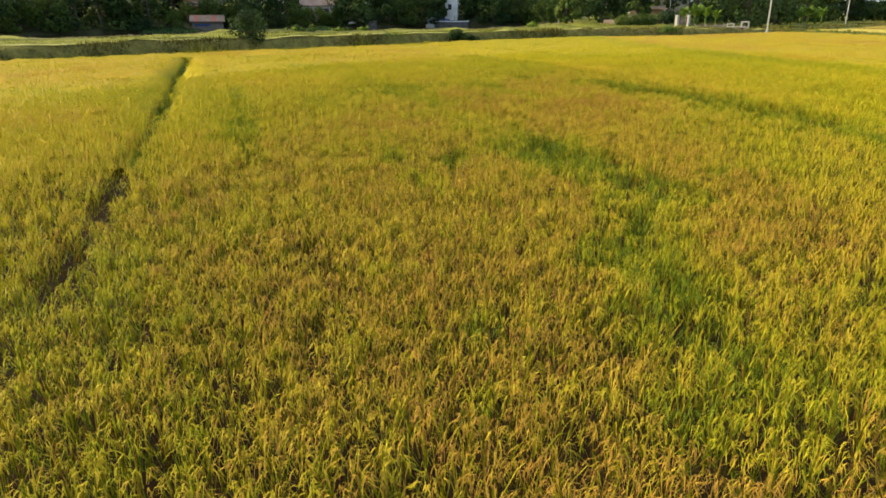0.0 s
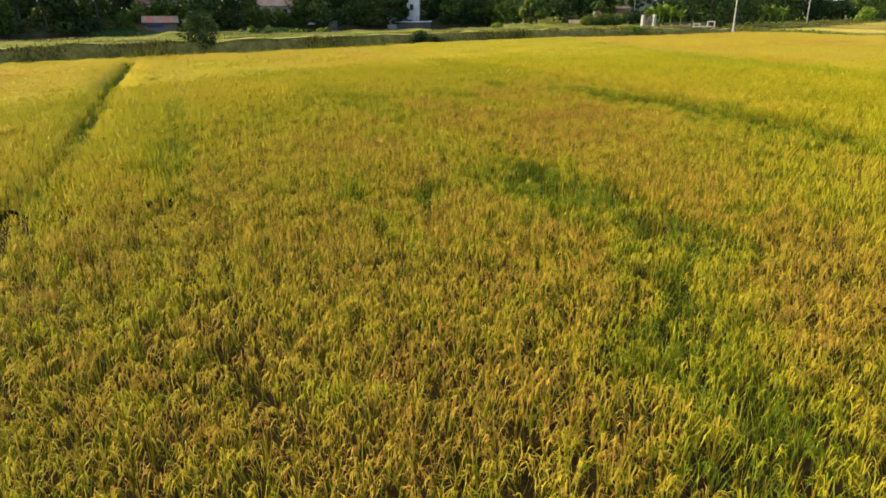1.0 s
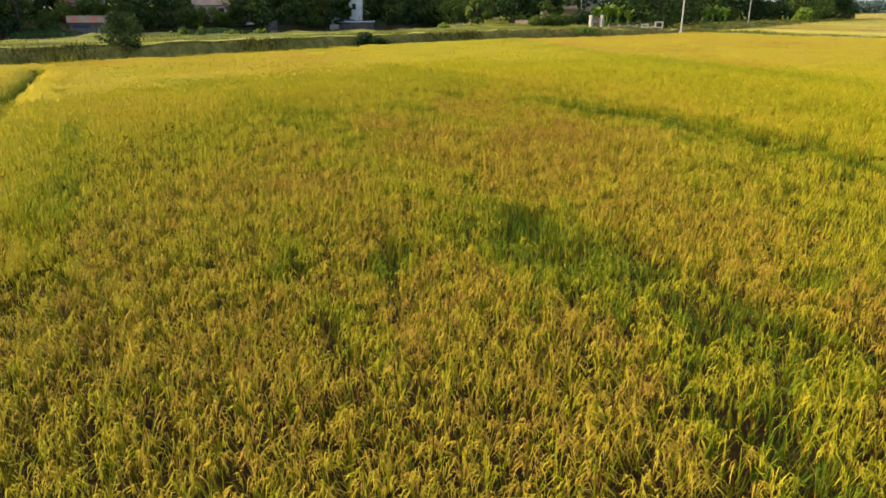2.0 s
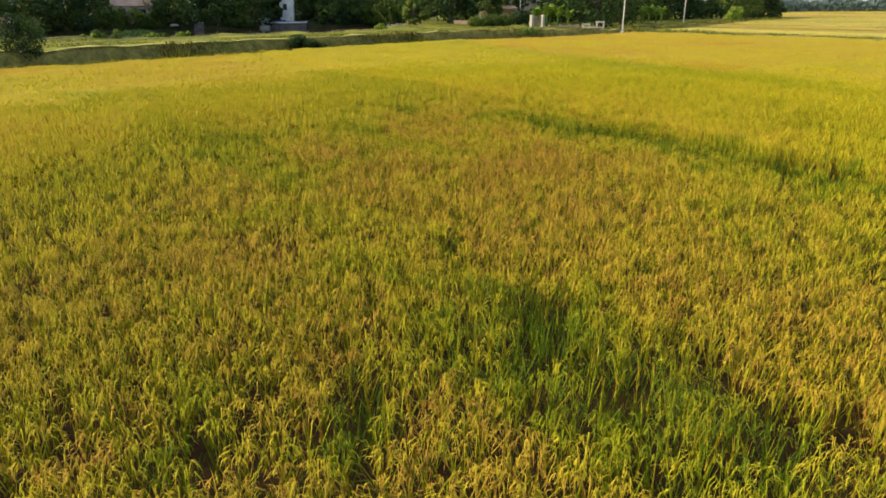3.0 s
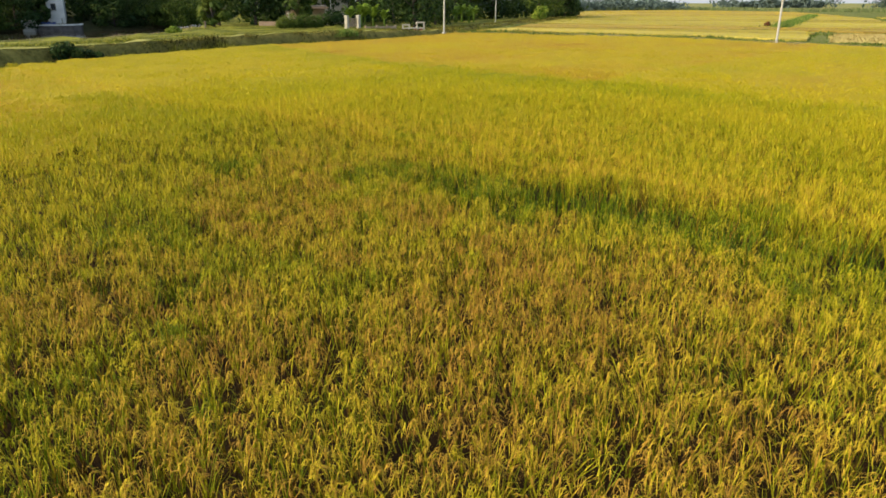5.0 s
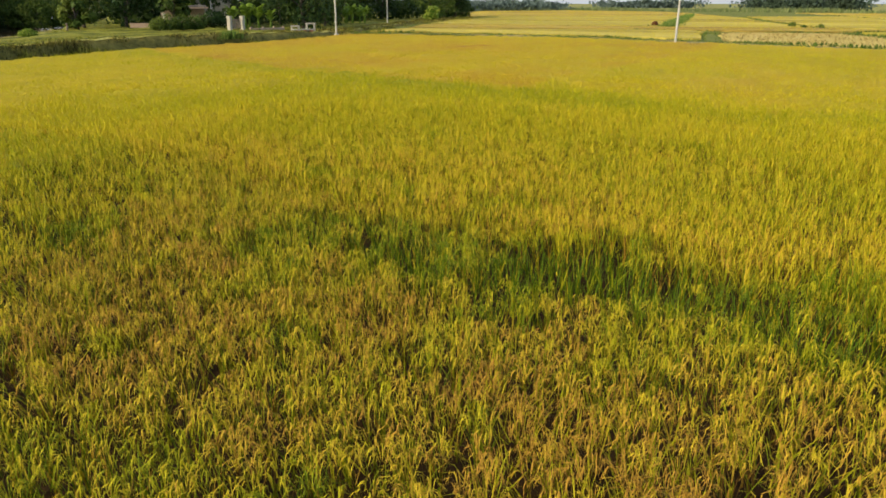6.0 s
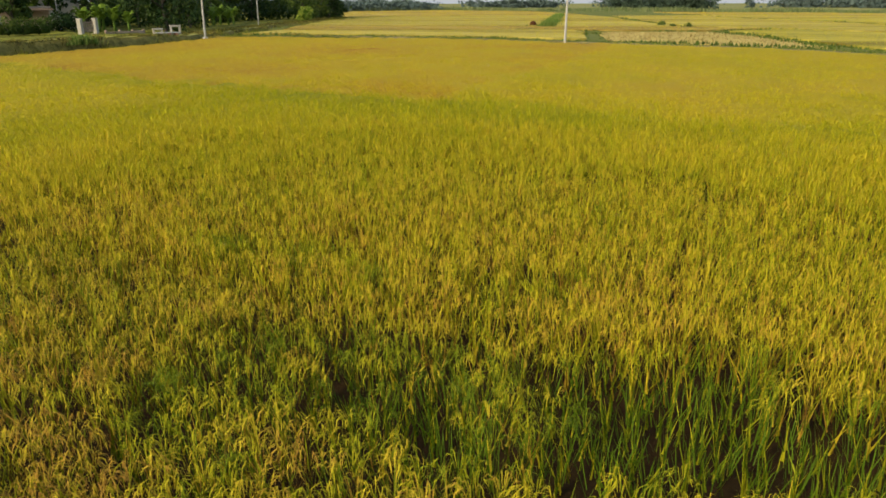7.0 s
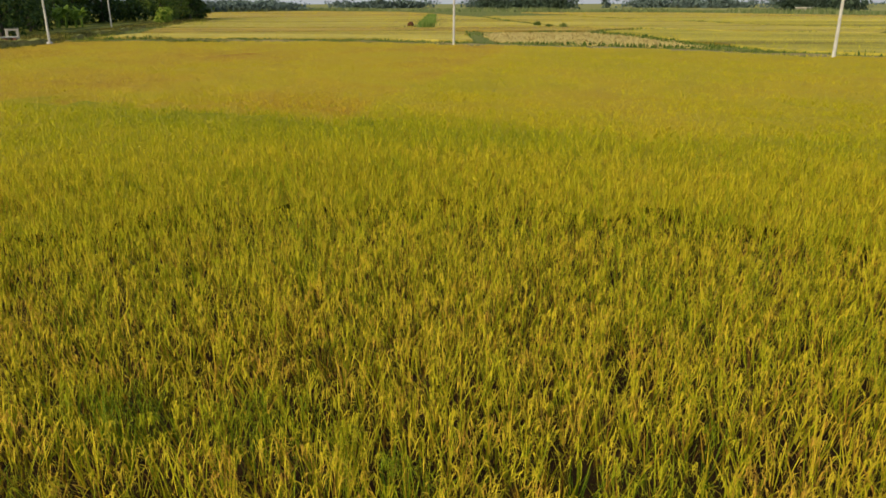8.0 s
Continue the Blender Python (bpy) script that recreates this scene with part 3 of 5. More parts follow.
def ears(heap, x, y, z0, tone, height, count, width, detail, sprays, reach, lodged):
    """Drooping ears of grain that arch outwards from the middle of every hill like a fountain, the outer ones lower;
    lodged hills hang over to one side. sprays: small side branches with grain on each ear."""
    n = len(x) * count
    rep = lambda a: np.repeat(a, count)
    r = rng.uniform
    az = rep(r(0, 6.28, len(x))) + np.tile(np.arange(count) * 2.4, len(x)) + r(-0.5, 0.5, n)
    far = r(0.15, 1.0, n) ** 0.75
    way, bias = rep(bend_way(x, y)), rep(lodged * r(0.3, 1.0, len(x))) * 0.09
    ox, oy = reach * far * np.cos(az) + bias * np.cos(way), reach * far * np.sin(az) + bias * np.sin(way)
    az, R = np.arctan2(oy, ox), np.hypot(ox, oy) + 0.015
    h = rep(height) * (1.05 - 0.21 * far + rng.normal(0, 0.035, n))
    droop = 0.03 + R * r(0.35, 1.15, n)
    f, up = {4: ((0.05, 0.42, 0.80, 1.0), (-0.10, -0.006, -0.22, -1.0)),
             3: ((0.05, 0.55, 1.0), (-0.10, 0.0, -0.85))}[detail]
    f, up = np.array(f), np.array(up)
    out = f[None, :] * R[:, None]
    z = h[:, None] + np.where(f > 0.6, up[None, :] * droop[:, None], up[None, :])
    wd = {4: (0.35, 0.95, 0.95), 3: (0.7, 1.0)}[detail]
    start = 0.03 * np.sqrt(r(0, 1, n))
    base = np.stack([rep(x) + start * np.cos(az), rep(y) + start * np.sin(az), rep(z0)], -1)
    v, t, k = blade_mesh(base, az, np.stack([out, z], -1), np.array(wd)[None, :] * (width * r(0.75, 1.3, n))[:, None], r(-0.7, 0.7, n))
    tn = np.clip(rep(tone) + r(-0.16, 0.15, n) * {4: 0.8, 3: 0.5}[detail], 0, 0.94)
    heap.add(v, t, np.repeat(tn, k))
    if sprays:
        m = n * sprays
        o = np.arange(m) // sprays
        q = r(0.35, len(f) - 1.25, m)
        i = q.astype(int)
        w = q - i
        so, su = out[o, i] * (1 - w) + out[o, i + 1] * w, z[o, i] * (1 - w) + z[o, i + 1] * w
        ga = az[o] + r(-0.85, 0.85, m)
        p = base[o] + np.stack([np.cos(az[o]) * so, np.sin(az[o]) * so, su], -1)
        ln = r(0.03, 0.075, m)
        st = np.stack([np.stack([0 * ln, 0 * ln], -1), np.stack([ln * 0.75, -ln * r(0.1, 1.0, m)], -1)], 1)
        v, t, k = blade_mesh(p, ga, st, (0.0065 * r(0.7, 1.4, m))[:, None], r(-0.6, 0.6, m))
        heap.add(v, t, np.repeat(np.clip(tn[o] + r(-0.07, 0.10, m), 0, 0.95), k))


# nested stretches of the plan, from the lane where the crop stands closest outwards:
# outline, spacing, leaves, leaf width, leaf stations, ears, ear width, ear stations, grains
NEAREST = [(-3.1, 4.6), (-4.9, 8), (-4.9, 14), (-4.1, 18), (-3.1, 22.5), (-1.6, 26), (1, 30.3), (3.5, 34.3), (5.5, 37.2), (10, 37.2), (12.6, 33.5), (13.6, 29.6), (10.2, 25.6), (7.7, 21.6), (6.1, 16.5), (5.4, 10.5), (4.2, 6.5), (3.3, 4.6)]
NEAR = [(-3.2, 4.3), (-8.4, 14), (-8.3, 17), (-6.1, 24), (-3.5, 30.2), (1, 36.7), (5, 40.8), (10, 43.2), (14.7, 40.2), (18.7, 34.3), (19.5, 29.5), (12.6, 25.6), (9.1, 19.6), (7.6, 13.6), (3.2, 4.3)]
MIDDLE = [(-3.3, 4), (-14.6, 22.5), (-13.7, 27.2), (-9.6, 37.3), (-2.5, 45.3), (6, 51.3), (13, 53.4), (22.2, 48.3), (30, 33.3), (29.8, 30), (19.1, 28), (12.1, 21), (3.2, 4)]
FAR = [(-3.4, 3.5), (-30, 47), (-14, 60), (8, 70), (20, 68), (38, 56), (48, 38), (50, 29), (20, 26.5), (3.4, 3.5)]
FARTHEST = [(-30, -10), (-42, 62), (40, 103), (57, 60), (57, -10)]
ALL_ROUND = [(-112, -42), (-112, 110), (60, 110), (60, -42)]
RINGS = [(NEAREST, 0.188, 7, 0.0075, 3, 11, 0.0065, 4, 4),
         (NEAR, 0.205, 7, 0.0085, 3, 11, 0.0090, 3, 1),
         (MIDDLE, 0.24, 7, 0.0105, 2, 9, 0.0120, 3, 0),
         (FAR, 0.33, 8, 0.0125, 2, 5, 0.0135, 3, 0),
         (FARTHEST, 0.56, 9, 0.020, 2, 4, 0.021, 3, 0),
         (ALL_ROUND, 1.1, 6, 0.13, 2, 4, 0.14, 3, 0)]


LANE = [(0.6, 1), (-0.1, 11), (0.2, 17), (3, 27), (6, 31)]


def lower_leaves():
    """The closed, bumpy layer of leaves under the ears, shade put into its colour; the thinner the crop, the lower it
    lies.
    """
    step = 0.8
    gx, gy = np.meshgrid(np.arange(-112, 58, step), np.arange(-41, 104, step), indexing="ij")
    x, y = gx.ravel() + rng.uniform(-0.25, 0.25, gx.size), gy.ravel() + rng.uniform(-0.25, 0.25, gx.size)
    tone, plot = ripeness(x, y)
    e, _ = line_dist(x, y, FIELD_EDGE)
    d, _ = line_dist(x, y, LANE)
    z = 0.2 + np.choose(plot, [0.64, 0.74, 0.57, 0.62]) * (1 - 0.45 * np.clip(1 - e / 26, 0, 1)) * (0.30 + 0.48 * np.clip((d - 8.5) / 9, 0, 1) + 0.12 * vnoise(x, y, 1.3, 41)) + rng.normal(0, 0.03, x.size)
    ok = inside(x, y, FIELD) & (e > 1.0) & (d > 8.5)
    idx = np.arange(x.size).reshape(gx.shape)
    q = np.stack([idx[:-1, :-1], idx[1:, :-1], idx[1:, 1:], idx[:-1, 1:]], -1).reshape(-1, 4)
    ditch = line_dist(x, y, FURROW[0][0])[0] < 1.0
    q = q[ok[q].all(1) & ~ditch[q].any(1)]
    used, inv = np.unique(q, return_inverse=True)
    inv = inv.reshape(-1, 4)
    verts, tris, tones = [np.stack([x, y, z], -1)[used]], [np.concatenate([inv[:, [0, 1, 2]], inv[:, [0, 2, 3]]])], [(tone + np.where(plot == 0, 0.16, 0.07))[used]]
    # both sides of the long furrow, in narrower steps
    u = np.subtract(FURROW[0][0][1], FURROW[0][0][0])
    u = u / np.linalg.norm(u)
    c = resample([FURROW[0][0][0] - 2.0 * u, FURROW[0][0][1] + 2.0 * u], 170)
    side = np.array((-u[1], u[0]))
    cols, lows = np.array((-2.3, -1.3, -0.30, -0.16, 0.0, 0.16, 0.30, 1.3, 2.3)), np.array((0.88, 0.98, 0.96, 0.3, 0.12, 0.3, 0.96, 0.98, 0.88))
    p = c[:, None, :] + side * (cols[None, :, None] + 0.07 * vnoise(c[:, 0], c[:, 1], 0.7, 48)[:, None, None])
    fx, fy = p[..., 0].ravel(), p[..., 1].ravel()
    ft, _ = ripeness(fx, fy)
    fz = 0.2 + 0.64 * (1 - 0.45 * np.clip(1 - line_dist(fx, fy, FIELD_EDGE)[0] / 26, 0, 1)) * np.tile(lows, len(c)) * (0.30 + 0.48 * np.clip((line_dist(fx, fy, LANE)[0] - 8.5) / 9, 0, 1) + 0.12 * vnoise(fx, fy, 1.3, 41)) + rng.normal(0, 0.02, fx.size)
    idx = np.arange(fx.size).reshape(len(c), -1)
    fq = np.stack([idx[:-1, :-1], idx[1:, :-1], idx[1:, 1:], idx[:-1, 1:]], -1).reshape(-1, 4)
    tris.append(np.concatenate([fq[:, [0, 1, 2]], fq[:, [0, 2, 3]]]) + len(verts[0]))
    verts.append(np.stack([fx, fy, fz], -1))
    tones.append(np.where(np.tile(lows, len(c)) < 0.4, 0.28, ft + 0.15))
    m = mesh_from("rice_lower_leaves", np.concatenate(verts), np.concatenate(tris), M_SHADED_CANOPY, False, np.concatenate(tones))
    tagged(new("rice_undergrowth", m), "closed layer of yellowing, shade-darkened leaves below the rice ears", "rice", "", "stuff")


def rice():
    heaps = [Heap() for _ in range(4)]
    for k, (outline, step, nl, wl, dl, npan, wp, dp, gr) in enumerate(RINGS):
        o = np.array(outline)
        (x0, y0), (x1, y1) = o.min(0) - 1, o.max(0) + 1
        gx, gy = np.meshgrid(np.arange(x0, x1, step), np.arange(y0, y1, step), indexing="ij")
        x, y = gx.ravel(), gy.ravel()
        x, y = x + rng.uniform(-0.45, 0.45, x.size) * step, y + rng.uniform(-0.45, 0.45, x.size) * step
        wob = rng.uniform(-0.5, 0.5, (2, x.size)) * (1, 1, 1.5, 2, 3, 0)[k]
        ok = inside(x + wob[0], y + wob[1], outline) & inside(x, y, FIELD)
        if k:
            wob = rng.uniform(-0.5, 0.5, (2, x.size)) * (1, 1, 1.5, 2, 3, 0)[k - 1]
            ok &= ~inside(x + wob[0], y + wob[1], RINGS[k - 1][0])
        e, _ = line_dist(x, y, FIELD_EDGE)
        ok &= e > 0.5
        stunted = np.zeros(x.size, bool)
        for pts, w in FURROW:
            low = line_dist(x, y, pts)[0] + 0.10 * vnoise(x, y, 0.6, 31) < w
            ok &= ~low | (rng.uniform(0, 1, x.size) < 0.12)
            stunted |= low
        ok &= rng.uniform(0, 1, x.size) > (0.04 if k == 0 else 0.05) + np.where(across_line(x, y, BRIGHT) > 0, 0.08, 0.14) * (vnoise(x, y, 0.42, 33) > 0.30)
        x, y, stunted = x[ok], y[ok], stunted[ok]
        tone, plot = ripeness(x, y)
        tone = np.where(stunted, np.minimum(tone, 0.46), tone)
        tone = tone + rng.normal(0, (0.065, 0.05, 0.03, 0.02, 0.012, 0.02)[k], x.size)
        e, _ = line_dist(x, y, FIELD_EDGE)
        height = np.choose(plot, [0.64, 0.74, 0.57, 0.62]) * (1 + np.where(plot == 0, 0.09, 0.035) * vnoise(x, y, 0.55, 34) + 0.05 * vnoise(x, y, 3.0, 35) + rng.normal(0, (0.05, 0.04, 0.025, 0.025, 0.025, 0.03)[k], x.size)) + 0.12 * np.clip(tone - 0.45, -0.35, 0)
        height = height * (1 - 0.45 * np.clip(1 - e / 26, 0, 1))
        ridge = across_line(x, y, BRIGHT)
        height = height + 0.09 * np.clip(1 - np.abs(ridge - 0.35) / 0.5, 0, 1)
        height = np.where(stunted, 0.5 * height, height)
        lodged = np.where(plot == 0, np.clip(0.4 + vnoise(x, y, 2.4, 36), 0, 1), 0.15)
        for p in range(4):
            s = plot == p
            if s.any():
                z0 = np.full(s.sum(), 0.2)
                q = tone[s] > 0.16
                et = np.where(rng.uniform(0, 1, s.sum()) < 0.22, np.maximum(tone[s], 0.52), tone[s])[q]
                leaves(heaps[p], x[s], y[s], z0, tone[s] - ((0.23, 0.12, -0.01, -0.04, -0.05, -0.05) if p == 0 else (0.07, 0.04, 0.02, 0.02, 0.02, 0.02))[k], height[s], nl - 1 if p == 0 else nl, wl, dl, 0.36 if p == 0 else 0.40, lodged[s], 0.22 if p == 0 else 0.17)
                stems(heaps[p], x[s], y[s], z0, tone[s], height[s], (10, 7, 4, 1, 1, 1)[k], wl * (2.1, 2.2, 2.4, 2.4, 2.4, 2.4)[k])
                if q.any() and npan:
                    ears(heaps[p], x[s][q], y[s][q], z0[q], et + ((0.145, 0.07, 0.01, 0.0, 0.0, 0.0) if p == 0 else (0.10, 0.05, 0.01, -0.02, -0.02, -0.02))[k] * np.clip(et * 3.3 - 1.0, 0, 1),
                         (height[s] * (0.98 if p == 0 else 0.94))[q], npan if p == 0 else npan - 1, wp, dp, gr if p == 0 else gr // 2 + gr % 2, (0.145 if p == 0 else 0.11) * (1, 1, 1.1, 1.2, 1.4, 3.0)[k], lodged[s][q])
    names = ["ripening golden rice with green patches standing in a paddy", "yellow-green upright rice standing in a paddy",
             "brownish ripe rice standing in a paddy", "pale yellow ripe rice standing in a paddy"]
    for h, nm in zip(heaps, names):
        h.object("rice_crop", M_RICE_YELLOW if "yellow" in nm else M_RICE, nm, "rice", "paddy plots")
    lower_leaves()


rice()


# ---- grass on the banks ----
def grass():
    r = rng.uniform
    a = resample([(*b[0], *b[1], b[2], b[3]) for b in BANK[1:]], 900)

    def sow(n, lo, hi, h0, h1, w, skew=1.0):
        i = rng.integers(150, 900, n)
        f = lo + (hi - lo) * r(0, 1, n) ** skew
        nn, rr = a[i, :2], a[i, 2:4]
        d = np.linalg.norm(rr - nn, axis=1)
        p = nn + (rr - nn) * f[:, None] + r(-0.15, 0.15, (n, 2))
        m = f * d
        face = np.interp(m, (0, 0.3, 0.6, 0.95, 2.1), (0, 0.42, 0.8, 1.0, 1.0)) * a[i, 4]
        g = np.clip((m - 2.1) / (d - 2.1), 0, 1)
        z = np.where(m < 2.1, face, a[i, 4] * (1 - g) + a[i, 5] * g) - (0.05 if hi > 0.5 else -0.04)
        clump = np.clip(0.6 + 0.7 * vnoise(p[:, 0], p[:, 1], 1.6, 41) + 0.4 * vnoise(p[:, 0], p[:, 1], 5, 42), 0.15, 1.6)
        streak = np.clip(0.45 + 1.2 * vnoise(i * 0.010, m, 1.3, 43), 0.08, 1.7) if hi > 0.5 else 1.0
        h = r(h0, h1, n) * (clump if hi > 0.5 else clump ** 2) * streak
        az, ln = r(0, 2 * np.pi, n), r(0.1, 0.7, n)
        s = np.array((0.0, 1.0))[None, :]
        st = np.stack([h[:, None] * ln[:, None] * s, h[:, None] * s], -1)
        return blade_mesh(np.c_[p, z], az, st, (w * r(0.7, 1.3, n))[:, None], r(-0.8, 0.8, n))

    heap = Heap()
    slope = Heap()
    v, t, k = sow(30000, 0.0, 0.044, 0.07, 0.30, 0.085)
    slope.add(v, t, np.zeros(len(v)))
    slope.object("slope_weeds", M_SLOPE, "dark olive and brown rough weeds on the embankment slope", "grass")
    for args in ((11000, -0.045, 0.004, 0.42, 0.66, 0.07), (64000, 0.082, 1.0, 0.05, 0.17, 0.075, 1.4), (6000, 0.95, 1.02, 0.05, 0.18, 0.06)):
        v, t, k = sow(*args)
        heap.add(v, t, np.zeros(len(v)))
    heap.object("grass", M_GRASS, "short uneven green grass on the embankment", "grass")
    plume = Heap()
    v, t, k = sow(9000, 0.94, 1.03, 0.10, 0.42, 0.05)
    plume.add(v, t, np.zeros(len(v)))
    plume.object("seed_grass", M_PLUME, "feathery pale purple-brown seeding grass along the river edge", "grass")
    # greener weeds along the foot of the slope
    foot = Heap()
    for x, y, w, h in ((-7.3, 63.2, 0.75, 0.62), (-6.5, 63.9, 0.5, 0.45), (-4.7, 65.6, 0.9, 0.45), (-3.3, 66.9, 0.5, 0.35), (-16.0, 56.0, 0.7, 0.55), (-17.9, 54.3, 1.0, 0.5),
                       (-21.5, 51.1, 1.6, 0.42), (-25.5, 47.4, 1.6, 0.42), (-12.9, 58.5, 0.5, 0.3), (4.0, 73.4, 0.8, 0.3)):
        n = int(520 * w)
        along, up = rng.normal(0, w, n), r(0.0, 0.45, n)
        p = np.c_[x + 0.75 * along - 0.66 * up, y + 0.66 * along + 0.75 * up]
        hh = 0.8 * h * r(0.4, 1.1, n) * np.clip(1.1 - (along / (1.9 * w)) ** 2, 0.15, 1)
        s = np.array((0.0, 0.7, 1.0))[None, :]
        ln = r(0.05, 0.5, n)
        st = np.stack([hh[:, None] * ln[:, None] * s ** 2, hh[:, None] * (s - 0.3 * ln[:, None] * s ** 4)], -1)
        v, t, k = blade_mesh(np.c_[p, 1.12 * np.interp(0.2 + up, (0, 0.3, 0.6, 0.95), (0, 0.42, 0.8, 1.0)) - 0.02], r(0, 6.28, n), st, r(0.03, 0.07, n)[:, None] * np.array((1.0, 0.8))[None, :], r(-1, 1, n))
        foot.add(v, t, np.zeros(len(v)))
    foot.object("foot_weeds", M_REED, "lighter yellow-green weeds along the foot of the embankment", "weeds")
    islets = Heap()
    for x, y, rx, ry, h in ((-33.0, 148.0, 4.0, 7.0, 0.95), (-61.0, 141.0, 6.5, 7.0, 0.8)):
        n = 2600
        q, d = r(0, 6.28, n), np.sqrt(r(0, 1, n))
        p = np.c_[x + rx * d * np.cos(q), y + ry * d * np.sin(q)]
        hh = (0.25 + h * np.clip(1 - d ** 2, 0, 1)) * r(0.7, 1.15, n) * (1 + 0.3 * vnoise(p[:, 0], p[:, 1], 1.6, 61))
        s = np.array((0.0, 0.7, 1.0))[None, :]
        ln = r(0.1, 0.7, n)
        st = np.stack([hh[:, None] * ln[:, None] * s ** 2, hh[:, None] * (s - 0.3 * ln[:, None] * s ** 4)], -1)
        v, t, k = blade_mesh(np.c_[p, np.full(n, -1.85)], r(0, 6.28, n), st, r(0.12, 0.26, n)[:, None] * np.array((1.0, 0.9))[None, :], r(-1, 1, n))
        islets.add(v, t, np.zeros(len(v)))
    islets.object("water_plants", M_ISLET, "low dark green islets of water plants in the river", "water plants")
    heap = Heap()
    q = resample(ROAD, 700)
    for side, n, hh in ((-1.7, 22000, 0.36), (1.6, 17000, 0.42)):
        i = rng.integers(0, 699, n)
        tdir = q[i + 1] - q[i]
        tdir /= np.linalg.norm(tdir, axis=1, keepdims=True)
        p = q[i] + np.c_[-tdir[:, 1], tdir[:, 0]] * (side + r(-0.9, 0.9, n))[:, None] + tdir * r(-0.2, 0.2, n)[:, None]
        h = hh * r(0.4, 1.2, n) * np.clip(0.8 + 0.4 * vnoise(p[:, 0], p[:, 1], 2.5, 43) + 0.3 * vnoise(p[:, 0], p[:, 1], 8, 44), 0.4, 1.3)
        s = np.array((0.0, 1.0))[None, :]
        st = np.stack([h[:, None] * 0.4 * s, h[:, None] * s], -1)
        v, t, k = blade_mesh(np.c_[p, np.full(n, 0.28)], r(0, 6.28, n), st, r(0.04, 0.09, n)[:, None], r(-1, 1, n))
        heap.add(v, t, np.zeros(len(v)))
    heap.object("verge_grass", M_WEED, "dark green weeds along both edges of the track", "grass")


grass()

# ---- paddies beyond the track ----
# crop colours slightly greyed, with distance haze painted in
M_CROPS = {"yellow": far_crop("far_rice_yellow", (0.29, 0.225, 0.035), (0.46, 0.37, 0.07)), "gold": far_crop("far_rice_gold", (0.27, 0.19, 0.035), (0.43, 0.315, 0.065)),
           "green": far_crop("far_rice_green", (0.25, 0.215, 0.024), (0.42, 0.345, 0.048)), "stubble": M_STUBBLE}
NEAR_PLOTS = [("yellow", 0.50, [(42, 100), (49, 91), (56, 77), (58.5, 66), (73, 76.5), (76, 82), (63, 94), (51, 106)]),
         ("stubble", 0.37, [(59.3, 64), (60, 50), (61.5, 45.5), (76, 57.5), (84, 67), (78, 74), (74.5, 75.5)]),
         ("gold", 0.50, [(52.5, 108), (64, 96), (77.5, 84), (80, 75.5), (86.5, 68), (96.5, 66), (96, 77), (86.5, 89), (75, 103), (62, 119.5)]),
         ("green", 0.50, [(63, 44), (59.5, 39), (59.5, 16), (95, 16), (95.5, 38), (92.5, 52), (95.5, 63), (86, 65.5), (77.5, 56.5)])]
MIDDLE_PLOTS = [("yellow", 0.50, [(64, 121.5), (77, 105), (88, 90.5), (98.5, 78.5), (120, 100), (110, 116), (95, 125), (80, 129), (72, 131)]),
         ("yellow", 0.50, [(75, 134), (82, 131), (96, 127), (112, 118), (122.5, 102), (150, 125), (160, 137), (140, 159), (106, 168)]),
         ("yellow", 0.50, [(99.5, 76.5), (98.5, 64), (95.5, 52), (97.5, 38), (111, 39), (120, 52), (125, 61), (140, 75), (148, 90), (181, 119), (160, 131), (124, 100)]),
         ("green", 0.50, [(113.5, 38), (122.5, 51), (128, 60), (143, 74), (151, 89), (160, 84), (158, 60), (150, 38), (146, 17), (98, 16), (97, 36)])]
FAR_PLOTS = [("yellow", 0.50, [(162.5, 85.5), (153.5, 90.5), (184, 118), (195, 128), (206, 104), (196, 70), (186, 17), (149, 17), (153, 38), (161, 60)]),
         ("gold", 0.50, [(109, 171), (143, 162), (163, 140), (200, 180), (222, 210), (224, 262), (180, 262), (128, 215)]),
         ("gold", 0.50, [(209, 105), (198, 130), (228, 160), (252, 112), (229, 73), (219, 50), (216, 17), (189.5, 17), (199.5, 70)]),
         ("green", 0.50, [(60, 14), (60, -120), (300, -120), (240, 15)])]
PLOTS = NEAR_PLOTS + MIDDLE_PLOTS + FAR_PLOTS


